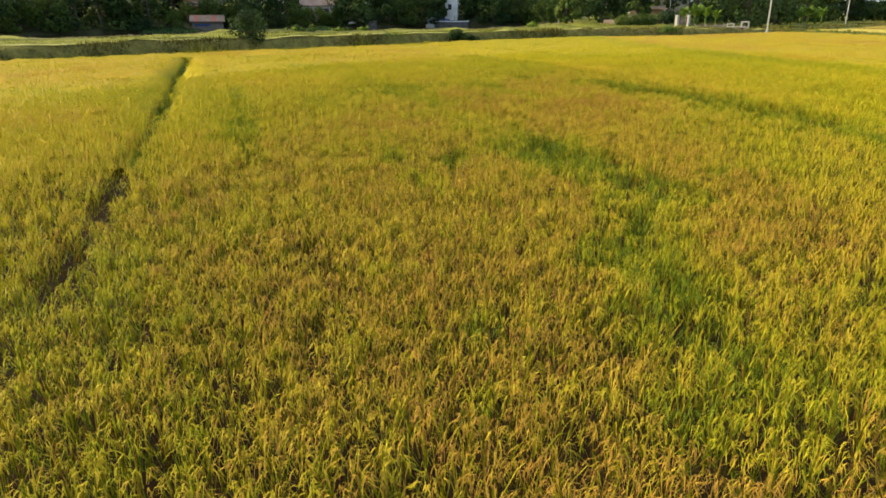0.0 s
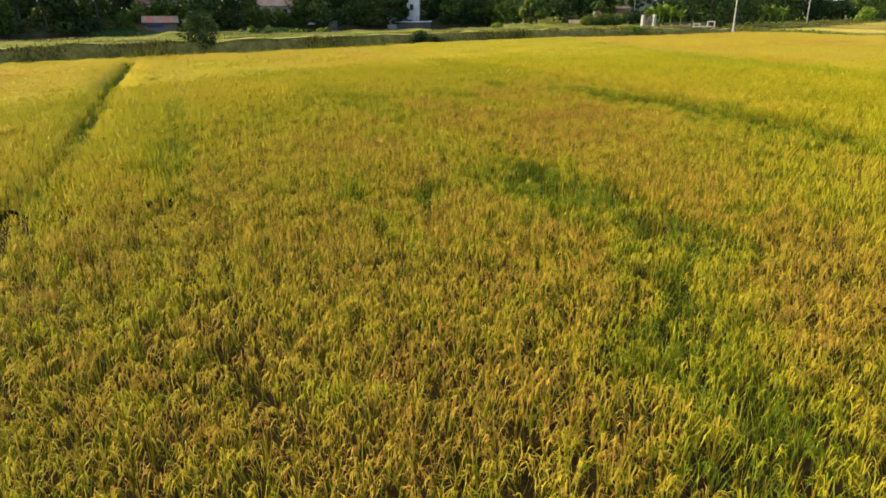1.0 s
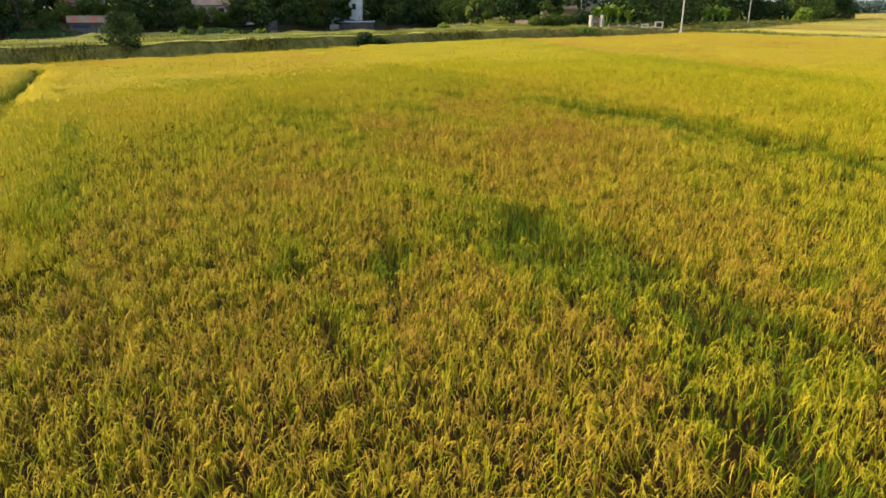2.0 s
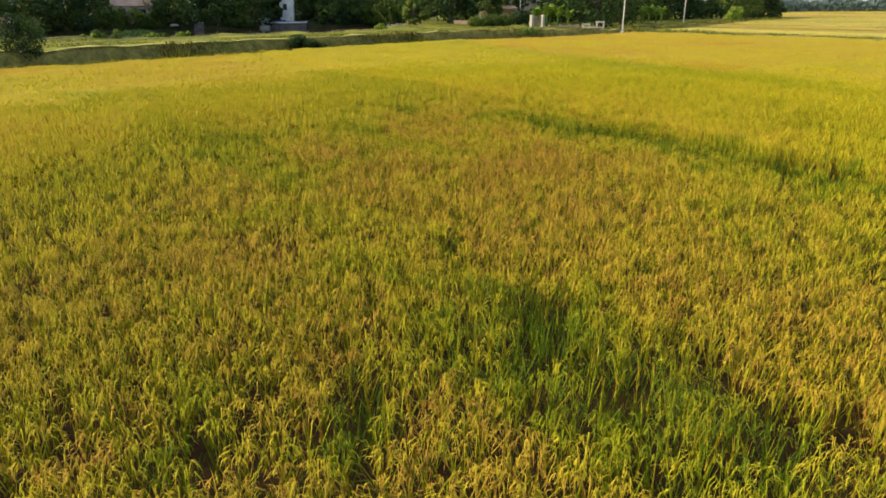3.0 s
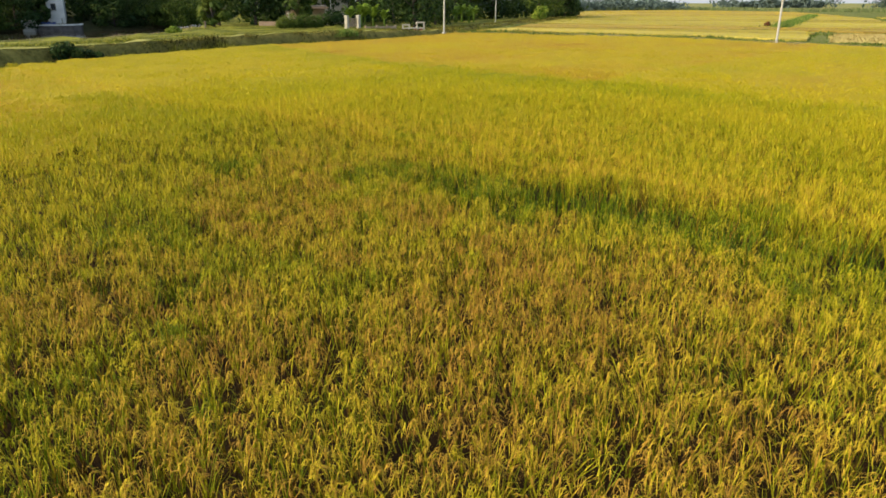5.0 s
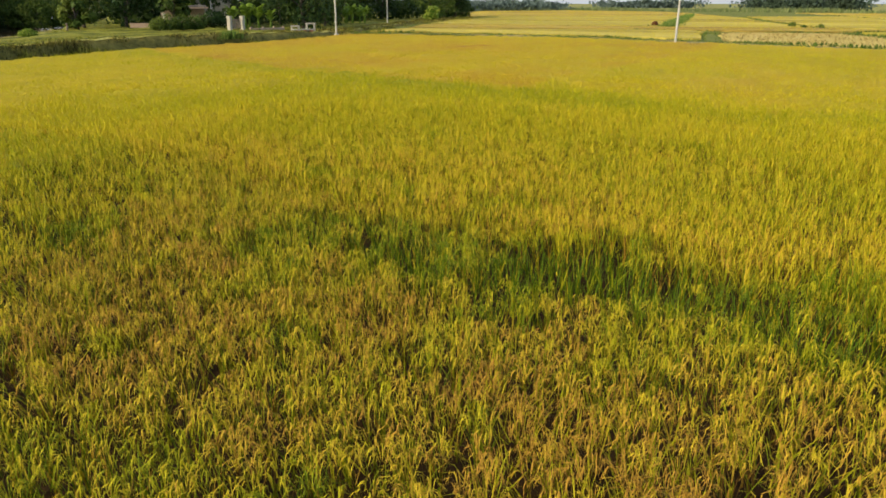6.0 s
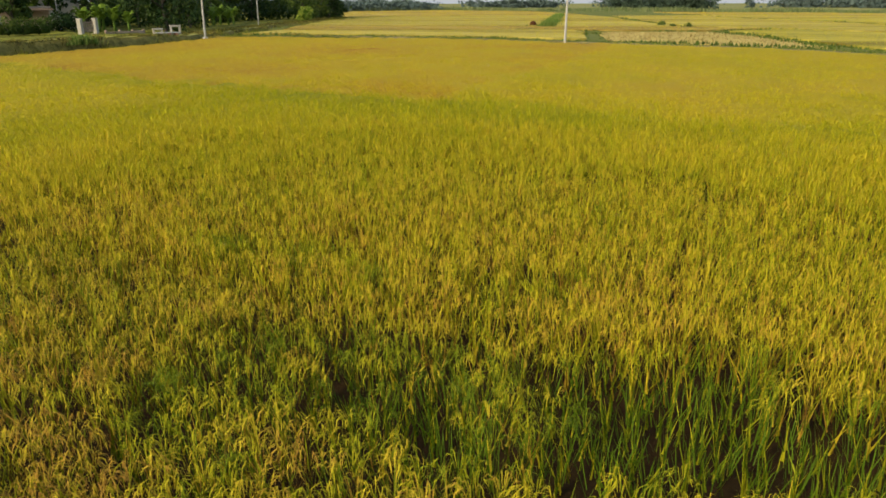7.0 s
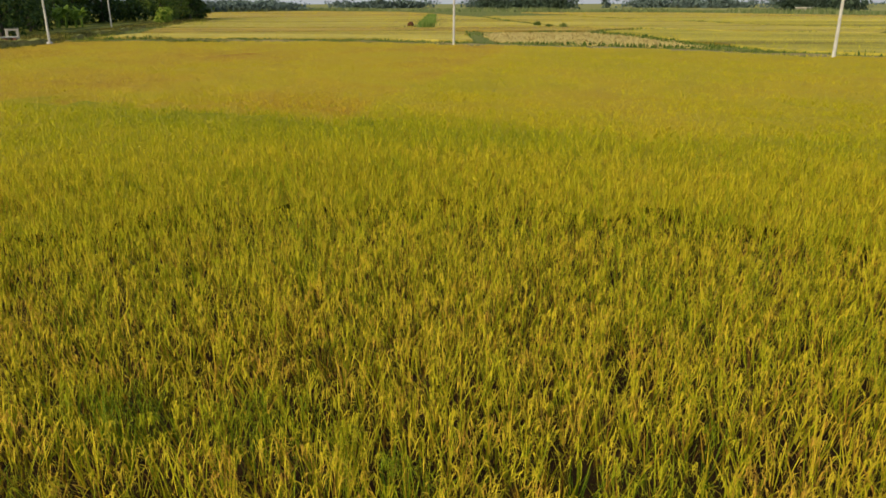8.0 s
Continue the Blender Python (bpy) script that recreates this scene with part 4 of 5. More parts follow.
def far_paddies():
    bm = bmesh.new()
    bm.faces.new([bm.verts.new((x, y, 0.30)) for x, y in ((57.5, -130), (310, -130), (262, 20), (262, 120), (240, 275), (150, 285), (110, 178), (39, 98), (47, 88), (53, 76), (55.5, 64), (57.3, 50))])
    tagged(part("dikes", bm, M_DIKE), "grassy dikes between the far paddies", "dikes", kind="structure")
    for kind, h, outline in PLOTS:
        o = resample(outline + outline[:1], 90)[:-1]
        o = o + 0.35 * np.stack([vnoise(o[:, 0], o[:, 1], 4, 51), vnoise(o[:, 1], o[:, 0], 4, 52)], 1)
        bm = bmesh.new()
        low = [bm.verts.new((x, y, -0.05)) for x, y in o]
        top = [bm.verts.new((x, y, h)) for k, (x, y) in enumerate(o)]
        n = len(o)
        for k in range(n):
            bm.faces.new((low[k], low[(k + 1) % n], top[(k + 1) % n], top[k]))
        bmesh.ops.triangulate(bm, faces=[bm.faces.new(top)])
        bmesh.ops.recalc_face_normals(bm, faces=bm.faces)
        lab = {"yellow": "far paddy of ripe yellow rice", "gold": "far paddy of golden-brown rice", "green": "far paddy of yellow-green rice", "stubble": "harvested paddy with pale straw stubble"}[kind]
        tagged(part("far_paddy", bm, M_CROPS[kind]), lab, "paddy", "far paddies", "stuff")


far_paddies()


def far_tufts():
    """Loose plants that roughen the tops of the far paddies."""
    heap = Heap()
    for plots, dense, w0, hi in ((NEAR_PLOTS, 3.6, 0.045, 0.20), (MIDDLE_PLOTS, 1.5, 0.09, 0.20), (FAR_PLOTS[:3], 0.7, 0.16, 0.22)):
        for kind, h, outline in plots:
            if kind == "stubble":
                continue
            o = np.array(outline)
            n = int(dense * np.prod(o.max(0) - o.min(0)))
            p = rng.uniform(o.min(0), o.max(0), (n, 2))
            p = p[inside(p[:, 0], p[:, 1], outline)]
            n = len(p)
            hh = rng.uniform(0.4, 1.0, n) * hi
            s = np.array((0.0, 1.0))[None, :]
            st = np.stack([hh[:, None] * 0.4 * s, hh[:, None] * s], -1)
            v, t, k = blade_mesh(np.c_[p, np.full(n, h - 0.03)], rng.uniform(0, 6.28, n), st, rng.uniform(0.7, 1.5, n)[:, None] * w0, rng.uniform(-1, 1, n))
            across = p[:, 0] * 0.85 + p[:, 1] * 0.53
            tn = {"yellow": 0.60, "gold": 0.72, "green": 0.55}[kind] + 0.17 * vnoise(across, (p[:, 1] * 0.85 - p[:, 0] * 0.53) * 0.12, 6, 46) + 0.06 * vnoise(p[:, 0], p[:, 1], 22, 47)
            heap.add(v, t, np.repeat(np.clip(tn + rng.normal(0, 0.04, n), 0, 0.9), k))
    heap.object("far_rice_tufts", M_RICE, "scattered rice tops over the far paddies", "rice")
    turf = Heap()
    for kind, h, outline in PLOTS[:-1]:
        q = resample(outline + outline[:1], 1500)
        p = q + rng.normal(0, 0.35, q.shape)
        p = p[(line_dist(p[:, 0], p[:, 1], [(58, 65), (80, 76)])[0] > 2.5) | (rng.uniform(0, 1, len(p)) < 0.2)]
        n = len(p)
        hh = rng.uniform(0.12, 0.32, n) * np.clip(0.8 + 0.7 * vnoise(p[:, 0], p[:, 1], 5, 45), 0.2, 1.6)
        s = np.array((0.0, 1.0))[None, :]
        st = np.stack([hh[:, None] * 0.3 * s, hh[:, None] * s], -1)
        v, t, k = blade_mesh(np.c_[p, np.full(n, 0.3)], rng.uniform(0, 6.28, n), st, rng.uniform(0.15, 0.35, n)[:, None], rng.uniform(-1, 1, n))
        turf.add(v, t, np.zeros(len(v)))
    p = np.array((83.8, 90.6)) + np.outer(rng.uniform(0, 1, 5200) ** 1.3, (76.0, 56.4)) + rng.normal(0, 0.5, (5200, 2))
    hh = rng.uniform(0.45, 0.95, len(p))
    st = np.stack([hh[:, None] * 0.3 * np.array((0.0, 1.0)), hh[:, None] * np.array((0.0, 1.0))], -1)
    tall = Heap()
    v, t, k = blade_mesh(np.c_[p, np.full(len(p), 0.28)], rng.uniform(0, 6.28, len(p)), st, rng.uniform(0.08, 0.2, len(p))[:, None], rng.uniform(-1, 1, len(p)))
    tall.add(v, t, np.zeros(len(v)))
    tall.object("ditch_grass", M_REED, "tall green grass along a ditch between far paddies", "grass")
    turf.object("dike_grass", M_WEED, "dark grass along the dikes of the far paddies", "grass")
    heap = Heap()                       # rows of cut straw
    o = [p for k, h, p in PLOTS if k == "stubble"][0]
    for row in range(26):
        c = np.array((58.5 + 1.05 * row, 47 + 0.95 * row))
        f = rng.uniform(-1, 1, 260)
        p = c + np.outer(f * 14, (-0.80, 0.60)) + rng.normal(0, 0.14, (260, 2))
        p = p[inside(p[:, 0], p[:, 1], o)]
        n = len(p)
        if not n:
            continue
        hh = rng.uniform(0.1, 0.3, n)
        s = np.array((0.0, 1.0))[None, :]
        st = np.stack([hh[:, None] * s, hh[:, None] * s], -1)
        v, t, k = blade_mesh(np.c_[p, np.full(n, 0.28)], rng.uniform(0, 6.28, n), st, rng.uniform(0.1, 0.3, n)[:, None], rng.uniform(-1, 1, n))
        heap.add(v, t, np.repeat(np.clip(0.76 + rng.normal(0, 0.06, n), 0, 1), k))
    heap.object("straw_rows", M_STRAW_PALE, "rows of cut straw lying on stubble", "straw")


far_tufts()


def reed_belt():
    """Tall cane and reeds along the far edge of the fields."""
    heap = Heap()
    line = resample([(150, 300), (190, 285), (236, 262), (250, 215), (250, 172), (262, 146), (276, 112), (258, 74), (246, 50), (244, 0), (260, -80)], 900)
    n = 16000
    i = rng.integers(0, 899, n)
    p = line[i] + rng.normal(0, 1, (n, 2)) * (5, 5) + (6, 2)
    h = rng.uniform(0.9, 1.9, n) * np.clip(1.0 + 0.35 * vnoise(p[:, 0], p[:, 1], 14, 61), 0.5, 1.5)
    s = np.array((0.0, 1.0))[None, :]
    st = np.stack([h[:, None] * 0.25 * s, h[:, None] * s], -1)
    v, t, k = blade_mesh(np.c_[p, np.zeros(n)], rng.uniform(0, 6.28, n), st, rng.uniform(0.3, 0.8, n)[:, None], rng.uniform(-1, 1, n))
    heap.add(v, t, np.zeros(len(v)))
    heap.object("reed_belt", M_CANE, "belt of tall green cane at the edge of the fields", "reeds")


reed_belt()


# ---- trees ----
def leaf_cloud(name, blobs, count, size, mat, seed, flat=0.0):
    """A crown of separate leaf sprays over a set of overlapping lumps (x, y, z, radius, height factor)."""
    g = np.random.default_rng(seed)
    b = np.array(blobs, float)
    wgt = b[:, 3] ** 2
    k = g.choice(len(b), count, p=wgt / wgt.sum())
    d = g.normal(0, 1, (count, 3))
    d /= np.linalg.norm(d, axis=1, keepdims=True)
    rad = b[k, 3] * g.uniform(0.55, 1.08, count) ** 0.7
    p = b[k, :3] + d * rad[:, None] * np.c_[np.ones(count), np.ones(count), b[k, 4]]
    p[:, 2] = np.maximum(p[:, 2], 0.04)
    n = d + g.normal(0, 0.55, (count, 3)) + (0, 0, 0.25)
    n /= np.linalg.norm(n, axis=1, keepdims=True)
    a = np.cross(n, g.normal(0, 1, (count, 3)))
    a /= np.linalg.norm(a, axis=1, keepdims=True)
    c = np.cross(n, a)
    s = (size * g.uniform(0.55, 1.4, count))[:, None]
    droop = -0.25 * s * (0, 0, 1)
    v = np.stack([p - a * s * 0.5, p + c * s * 0.33, p + a * s * 0.6 + droop, p - c * s * 0.33], 1).reshape(-1, 3)
    # chance per lump and leaf; tops and outsides painted lighter, as if lit
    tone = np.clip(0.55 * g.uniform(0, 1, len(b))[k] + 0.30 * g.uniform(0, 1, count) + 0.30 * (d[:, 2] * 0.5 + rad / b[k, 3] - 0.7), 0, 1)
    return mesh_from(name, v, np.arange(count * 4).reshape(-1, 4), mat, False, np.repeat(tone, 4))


def crown_blobs(seed, radius, z0, z1, n):
    g = random.Random(seed)
    out = []
    for k in range(n):
        f = k / max(1, n - 1)
        z = z0 + (z1 - z0) * f
        spread = radius * (0.75 * math.sin(math.pi * min(0.95, 0.25 + 0.65 * f)) + 0.1)
        q = g.uniform(0, 6.28) + k * 2.4
        out.append((math.cos(q) * spread * g.uniform(0.4, 1), math.sin(q) * spread * g.uniform(0.4, 1), z, radius * g.uniform(0.30, 0.52), g.uniform(0.65, 0.95)))
    return out


def make_tree(seed, name, radius, low, high, count, size, mat, label, trunk=0.2, category="tree", lumps=13, group="", stems=1):
    ob = thing(name, label, category, group)
    blobs = crown_blobs(seed, radius, low, high, lumps)
    g = random.Random(seed + 5)
    bm = bmesh.new()
    for s in range(stems):
        lean = (g.uniform(-0.3, 0.3) + 0.3 * (s - (stems - 1) / 2), g.uniform(-0.3, 0.3))
        top = (low * 0.4 + high * 0.6)
        path = [(lean[0] * f * f * 1.5, lean[1] * f * f * 1.5, -0.25 + (top + 0.25) * f) for f in (0, 0.08, 0.35, 0.7, 1)]
        tube(bm, path, [trunk * q for q in (1.35, 1.0, 0.8, 0.55, 0.25)], 7, 0.12, seed + s)
    for b in blobs[::2]:
        z = max(0.3, min(b[2] * 0.55, top * 0.8))
        tube(bm, [(0, 0, z), (b[0] * 0.5, b[1] * 0.5, (z + b[2]) / 2 + 0.1), (b[0], b[1], b[2])], [trunk * 0.45, trunk * 0.3, trunk * 0.1], 5, 0.1, seed)
    part("trunk", bm, M_BARK, ob, "", True)
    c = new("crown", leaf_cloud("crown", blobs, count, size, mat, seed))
    c.parent = ob
    return ob


def land_z(x, y):
    """Height of the bank that carries trees and houses on the near side of the river."""
    a = np.array([(*b[0], *b[1], b[2], b[3]) for b in BANK])
    q = resample([tuple(r) for r in a], 300)
    best = (1e9, 0)
    for r in q:
        ax = np.array(r[2:4]) - r[:2]
        d = np.linalg.norm(ax)
        f = np.clip(np.dot(np.array((x, y)) - r[:2], ax) / d ** 2, 0, 1)
        e = np.hypot(*(r[:2] + ax * f - (x, y)))
        if e < best[0]:
            m = f * d
            z = np.interp(m, (0, 0.3, 0.6, 0.95, 2.1), (0, 0.42, 0.8, 1.0, 1.0)) * r[4] if m < 2.1 else r[4] + (r[5] - r[4]) * (m - 2.1) / (d - 2.1)
            best = (e, z)
    return float(best[1]) - 0.03


CLEARINGS = [(-57.5, 147.5, 8.5, 0.56), (-36.5, 164, 6.5, 0.68), (-26.2, 170.8, 2.6, 0.3)]        # place, reach, how low the growth stays


def riverside_trees():
    """The dark wall of trees on the far bank."""
    kinds = [make_tree(101, "riverside_tree", 5.0, 0.2, 8.6, 2000, 0.55, M_LEAF_DARK, "dark broad-leaved tree leaning over the far river bank", 0.26, group="far bank trees"),
             make_tree(102, "riverside_tree", 4.6, 0.0, 6.4, 1900, 0.50, M_LEAF_DARK, "dark bushy tree hanging low over the far river bank", 0.2, group="far bank trees"),
             make_tree(103, "riverside_tree", 4.6, 0.4, 10.5, 2000, 0.55, M_LEAF_DARK, "tall green tree on the far river bank", 0.25, group="far bank trees"),
             make_tree(104, "riverside_tree", 3.4, -0.2, 4.6, 1500, 0.42, M_LEAF_MID, "low rounded green tree on the far river bank", 0.16, group="far bank trees")]
    g = random.Random(12)
    line = resample([(-128, 84), (-105, 100), (-72, 128), (-55, 148), (-34, 164), (-14, 180), (4, 184), (16, 196), (14, 222), (10, 250)], 54)
    spots = []
    for k, (x, y) in enumerate(line):
        tx, ty = line[min(k + 1, len(line) - 1)] - line[max(k - 1, 0)]
        d = math.hypot(tx, ty)
        nx, ny = -ty / d, tx / d
        u = g.uniform(0.5, 2.5)
        spots.append((x + nx * u, y + ny * u, g.choice((0, 1, 1, 2, 3))))
        if k % 4 == 1:
            spots.append((x + nx * g.uniform(9, 14) + g.uniform(-2, 2), y + ny * g.uniform(9, 14), g.choice((0, 2, 2))))
    spots += [(-59.0, 150.3, 3), (-61.5, 148.5, 3), (-41.5, 161.6, 3), (-38.8, 163.2, 3), (-35.6, 164.8, 3), (-33, 166.5, 3)]
    first = [True] * 4
    screen = [(-60.4, 151.6), (-57.5, 152.3), (-54.2, 153.0), (15.0, 187.0), (11.8, 189.5), (17.6, 190.5), (20.0, 187.0)]
    spots += [(x, y, 3) for x, y in screen]
    for x, y, k in spots:
        if -11.6 < x < -1.2 and 174 < y < 200:
            continue
        if (x + 54) ** 2 + (y - 145) ** 2 < 30:
            continue
        s = g.uniform(0.85, 1.25) if (x, y) not in screen else 0.95
        for cx, cy, r, low in CLEARINGS:
            if math.hypot(x - cx, y - cy) < r and (x, y) not in screen:
                k, s = 3, low * g.uniform(0.9, 1.1)
        m = pose(x, y, -0.9, 0, 0, g.uniform(0, 360)) @ Matrix.Diagonal((s, s, s * g.uniform(0.9, 1.15), 1))
        if first[k]:
            kinds[k].matrix_basis, first[k] = m, False
        else:
            copy_thing(kinds[k], Matrix.Identity(4)).matrix_basis = m


riverside_trees()


def woods(name, line, width, low, high, count, size, seed, label, mat=M_LEAF_DARK):
    """Dense far woods as one mass of leaves with an uneven top."""
    g = np.random.default_rng(seed)
    q = resample(line, 400)
    i = g.integers(0, 399, count)
    p = q[i] + g.normal(0, 1, (count, 2)) * width * 0.5
    top = high * (0.75 + 0.3 * vnoise(p[:, 0], p[:, 1], 9, seed) + 0.15 * vnoise(p[:, 0], p[:, 1], 3, seed + 1))
    z = low + (top - low) * g.uniform(0, 1, count) ** 0.8
    for cx, cy, r, low in CLEARINGS:
        ok = (np.hypot(p[:, 0] - cx, p[:, 1] - cy) > r) | (z < 2.0)
        p, z = p[ok], z[ok]
    count = len(z)
    n = g.normal(0, 1, (count, 3)) + (0, 0, 0.3)
    n /= np.linalg.norm(n, axis=1, keepdims=True)
    a = np.cross(n, g.normal(0, 1, (count, 3)))
    a /= np.linalg.norm(a, axis=1, keepdims=True)
    c = np.cross(n, a)
    s = (size * g.uniform(0.5, 1.5, count))[:, None]
    p = np.c_[p, z]
    v = np.stack([p - a * s * 0.5, p + c * s * 0.35, p + a * s * 0.6, p - c * s * 0.35], 1).reshape(-1, 3)
    tone = np.clip(0.40 + 0.35 * vnoise(p[:, 0] + 0.7 * p[:, 2], p[:, 1] + 0.6 * p[:, 2], 2.6, seed + 2) + g.uniform(-0.2, 0.25, count), 0, 1)
    tagged(new(name, mesh_from(name, v, np.arange(count * 4).reshape(-1, 4), mat, False, np.repeat(tone, 4))), label, "woods", kind="stuff")


woods("river_woods", [(-140, 92), (-112, 112), (-82, 138), (-64, 160), (-40, 178), (-22, 194), (0, 200), (18, 208), (34, 212), (50, 226)], 7, -1.6, 9.5, 38000, 0.85, 71, "dense dark woods behind the riverside trees")
woods("bank_woods", [(19, 122), (30, 131), (41, 136), (52, 146), (64, 152), (78, 157), (92, 165), (103, 174)], 4, 0.5, 8.0, 12000, 0.6, 73, "dense green woods behind the near bank trees")


def near_bank_trees():
    house_trees = [(-11.6, 181.8, 2.2, 0.9, 6.5), (-9.7, 181.9, 1.2, 1.5, 5.6), (-13.4, 185, 3.6, 0.5, 9.0), (-3.2, 187, 2.6, 0.8, 8.0), (-0.6, 184.8, 2.6, 0.3, 5.5)]
    for k, (x, y, r, lo, hi) in enumerate(house_trees):
        make_tree(180 + k, "house_tree", r, lo, hi, 1700, 0.42, M_LEAF_DARK, "dark leafy tree shading the white house", 0.18, group="house trees").matrix_basis = pose(x, y, -0.7, 0, 0, 50 * k)
    spec = [(37.2, 108, 4.4, 0.9, 8.0, "D", "large dark round tree beside the gate"), (39.5, 113, 3.6, 0.8, 6.5, "D", ""), (46, 121, 3.4, 0.7, 6.0, "D", ""),
            (48.5, 127, 3.8, 0.9, 8.5, "M", ""), (54, 138, 3.4, 0.6, 6.5, "M", ""), (60, 143, 3.6, 0.6, 7.0, "M", ""), (66, 149, 3.2, 0.5, 6.0, "M", ""), (73, 153, 3.6, 0.6, 8.0, "D", ""),
            (82.5, 150, 3.6, 0.6, 7.5, "M", ""), (89, 155, 3.8, 0.7, 8.0, "M", ""), (95.5, 160, 3.2, 0.6, 6.5, "D", ""), (99.5, 163.5, 2.8, 0.5, 5.0, "D", "")]
    spec += [(14, 118, 3.2, 1.6, 7.5, "D", "slender dark green tree with bare lower trunk"), (18.5, 117, 3.0, 1.8, 8.0, "D", "slender dark green tree with bare lower trunk"),
            (23, 118, 3.4, 1.6, 8.0, "D", ""), (33, 118, 4.0, 1.4, 8.0, "D", ""), (28, 122, 3.6, 1.5, 9.0, "M", ""), (12.6, 112.5, 1.8, 0.6, 3.2, "M", ""), (22.6, 110.6, 1.9, 1.4, 4.2, "D", "dark drooping tree beside the small house"), (42, 128, 4, 1, 9, "D", ""), (54, 142, 4, 1, 9, "D", ""),
            (18, 140, 4.2, 0.8, 9, "D", ""), (26, 150, 4.5, 0.8, 9, "D", ""), (66, 152, 4, 1, 9, "D", ""), (21, 128, 4, 0.8, 8, "D", "")]
    for k, (x, y, r, lo, hi, c, lab) in enumerate(spec):
        mat = {"D": M_LEAF_DARK, "M": M_LEAF_MID}[c]
        lab = lab or {"D": "dark dense tree on the near river bank", "M": "green leafy tree on the near river bank"}[c]
        ob = make_tree(200 + k, "tree", r, lo, hi, 1700 if k < 14 else 1300, 0.44, mat, lab, 0.2, group="near bank trees")
        ob.matrix_basis = pose(x, y, land_z(x, y), 0, 0, 37 * k)


near_bank_trees()


def shrub(x, y, z, lumps, count, size, mat, label, name="bush", seed=1, stems=3):
    """A low bush: short woody stems and a lumpy mass of leaves; lumps as (x, y, z, radius, height factor)."""
    ob = thing(name, label, "bush", at=pose(x, y, z))
    bm = bmesh.new()
    for k in range(stems):
        b = lumps[k % len(lumps)]
        tube(bm, [(0.03 * k, 0, -0.12), (b[0] * 0.7, b[1] * 0.7, b[2] * 0.6), (b[0], b[1], b[2] + b[3] * 0.3)], [0.05, 0.035, 0.012], 5, 0.1, seed + k)
    part("stem", bm, M_BARK, ob, "", True)
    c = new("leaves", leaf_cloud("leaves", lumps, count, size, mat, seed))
    c.parent = ob
    return ob


def shrubs():
    small = make_tree(301, "small_tree", 1.35, 0.5, 2.3, 3400, 0.12, M_LEAF_DARK, "small wild tree growing on the embankment slope", 0.07, lumps=16, stems=4)
    small.matrix_basis = pose(-16.9, 55.6, 0.6)
    shrub(-1.5, 67.5, 0.42, [(-0.75, 0, 0.5, 0.55, 1.0), (-0.35, 0.1, 0.65, 0.5, 0.9), (0.2, 0, 0.42, 0.45, 0.8), (0.8, 0.1, 0.32, 0.38, 0.8), (1.35, 0, 0.25, 0.3, 0.8)],
          1500, 0.16, M_LEAF_DARK, "dense dark green bush on the embankment slope", seed=311)
    shrub(6.6, 96.3, 0.78, [(0, 0, 0.3, 0.55, 0.85), (0.45, 0, 0.25, 0.4, 0.8), (-0.45, 0, 0.25, 0.4, 0.8)], 700, 0.15, M_LEAF_BRIGHT, "small round light green bush at the river edge", seed=312)
    for k, (x, y, r) in enumerate(((-19.6, 77.6, 0.5), (-18.2, 78.2, 0.75), (-15.2, 79.6, 0.36), (-14.0, 80.4, 0.30), (-13.0, 80.9, 0.46))):
        shrub(x, y, 0.85, [(rng.uniform(-1.9, 1.9) * r, rng.uniform(-0.4, 0.4), r * rng.uniform(0.1, 0.75), r * rng.uniform(0.25, 0.6), rng.uniform(0.6, 1.1)) for _ in range(9)], 800, 0.15, (M_LEAF_BRIGHT, M_LEAF_MID)[k % 2],
              "light green waterside bush on the river edge", seed=320 + k)
    for k, (x, y, r) in enumerate(((18.3, 99.5, 0.8), (19.4, 99.7, 1.0), (20.7, 99.9, 0.95), (22.0, 100.2, 0.9))):
        shrub(x, y, land_z(x, y) + 0.08, [(0, 0, 0.6 * r, r, 0.95), (0.5 * r, 0, 0.4 * r, 0.7 * r, 0.9), (-0.5 * r, 0.1, 0.4 * r, 0.7 * r, 0.9)], 1100, 0.18, M_LEAF_MID,
              "clipped rounded green hedge bush", "hedge_bush", 330 + k)
    shrub(26.0, 107.5, land_z(26, 107.5), [(0, 0, 1.0, 1.2, 0.8), (1.1, 0, 0.9, 1.0, 0.8), (-1.0, 0, 0.8, 0.9, 0.8)], 1100, 0.26, M_LEAF_DARK, "dark dense bush beside the gate", seed=340)
    shrub(77.3, 141.4, land_z(77.3, 141.4), [(0, 0, 1.1, 1.3, 1.0), (0.6, 0, 1.6, 1.0, 1.0), (-0.6, 0, 0.8, 1.0, 0.9), (0, 0.3, 2.0, 0.7, 0.9)], 1100, 0.5, M_LEAF_BRIGHT, "bright yellow-green spreading shrub at the field edge", seed=341)
    heap = Heap()
    n = 900
    p = np.c_[rng.normal(0, 0.75, n), rng.normal(0, 0.3, n)]
    hh = rng.uniform(0.35, 0.85, n) * np.clip(1.1 - (p[:, 0] / 2.0) ** 2, 0.2, 1)
    sx = np.array((0.0, 0.7, 1.0))[None, :]
    ln = rng.uniform(0.05, 0.4, n)
    st = np.stack([hh[:, None] * ln[:, None] * sx ** 2, hh[:, None] * (sx - 0.25 * ln[:, None] * sx ** 4)], -1)
    v, t, k = blade_mesh(np.c_[p, np.full(n, -0.05)], rng.uniform(0, 6.28, n), st, rng.uniform(0.02, 0.05, n)[:, None] * np.array((1.0, 0.8))[None, :], rng.uniform(-1, 1, n))
    heap.add(v, t, np.zeros(len(v)))
    ob = heap.object("weed_clump", M_REED, "clump of tall bright green grass on the embankment", "grass")
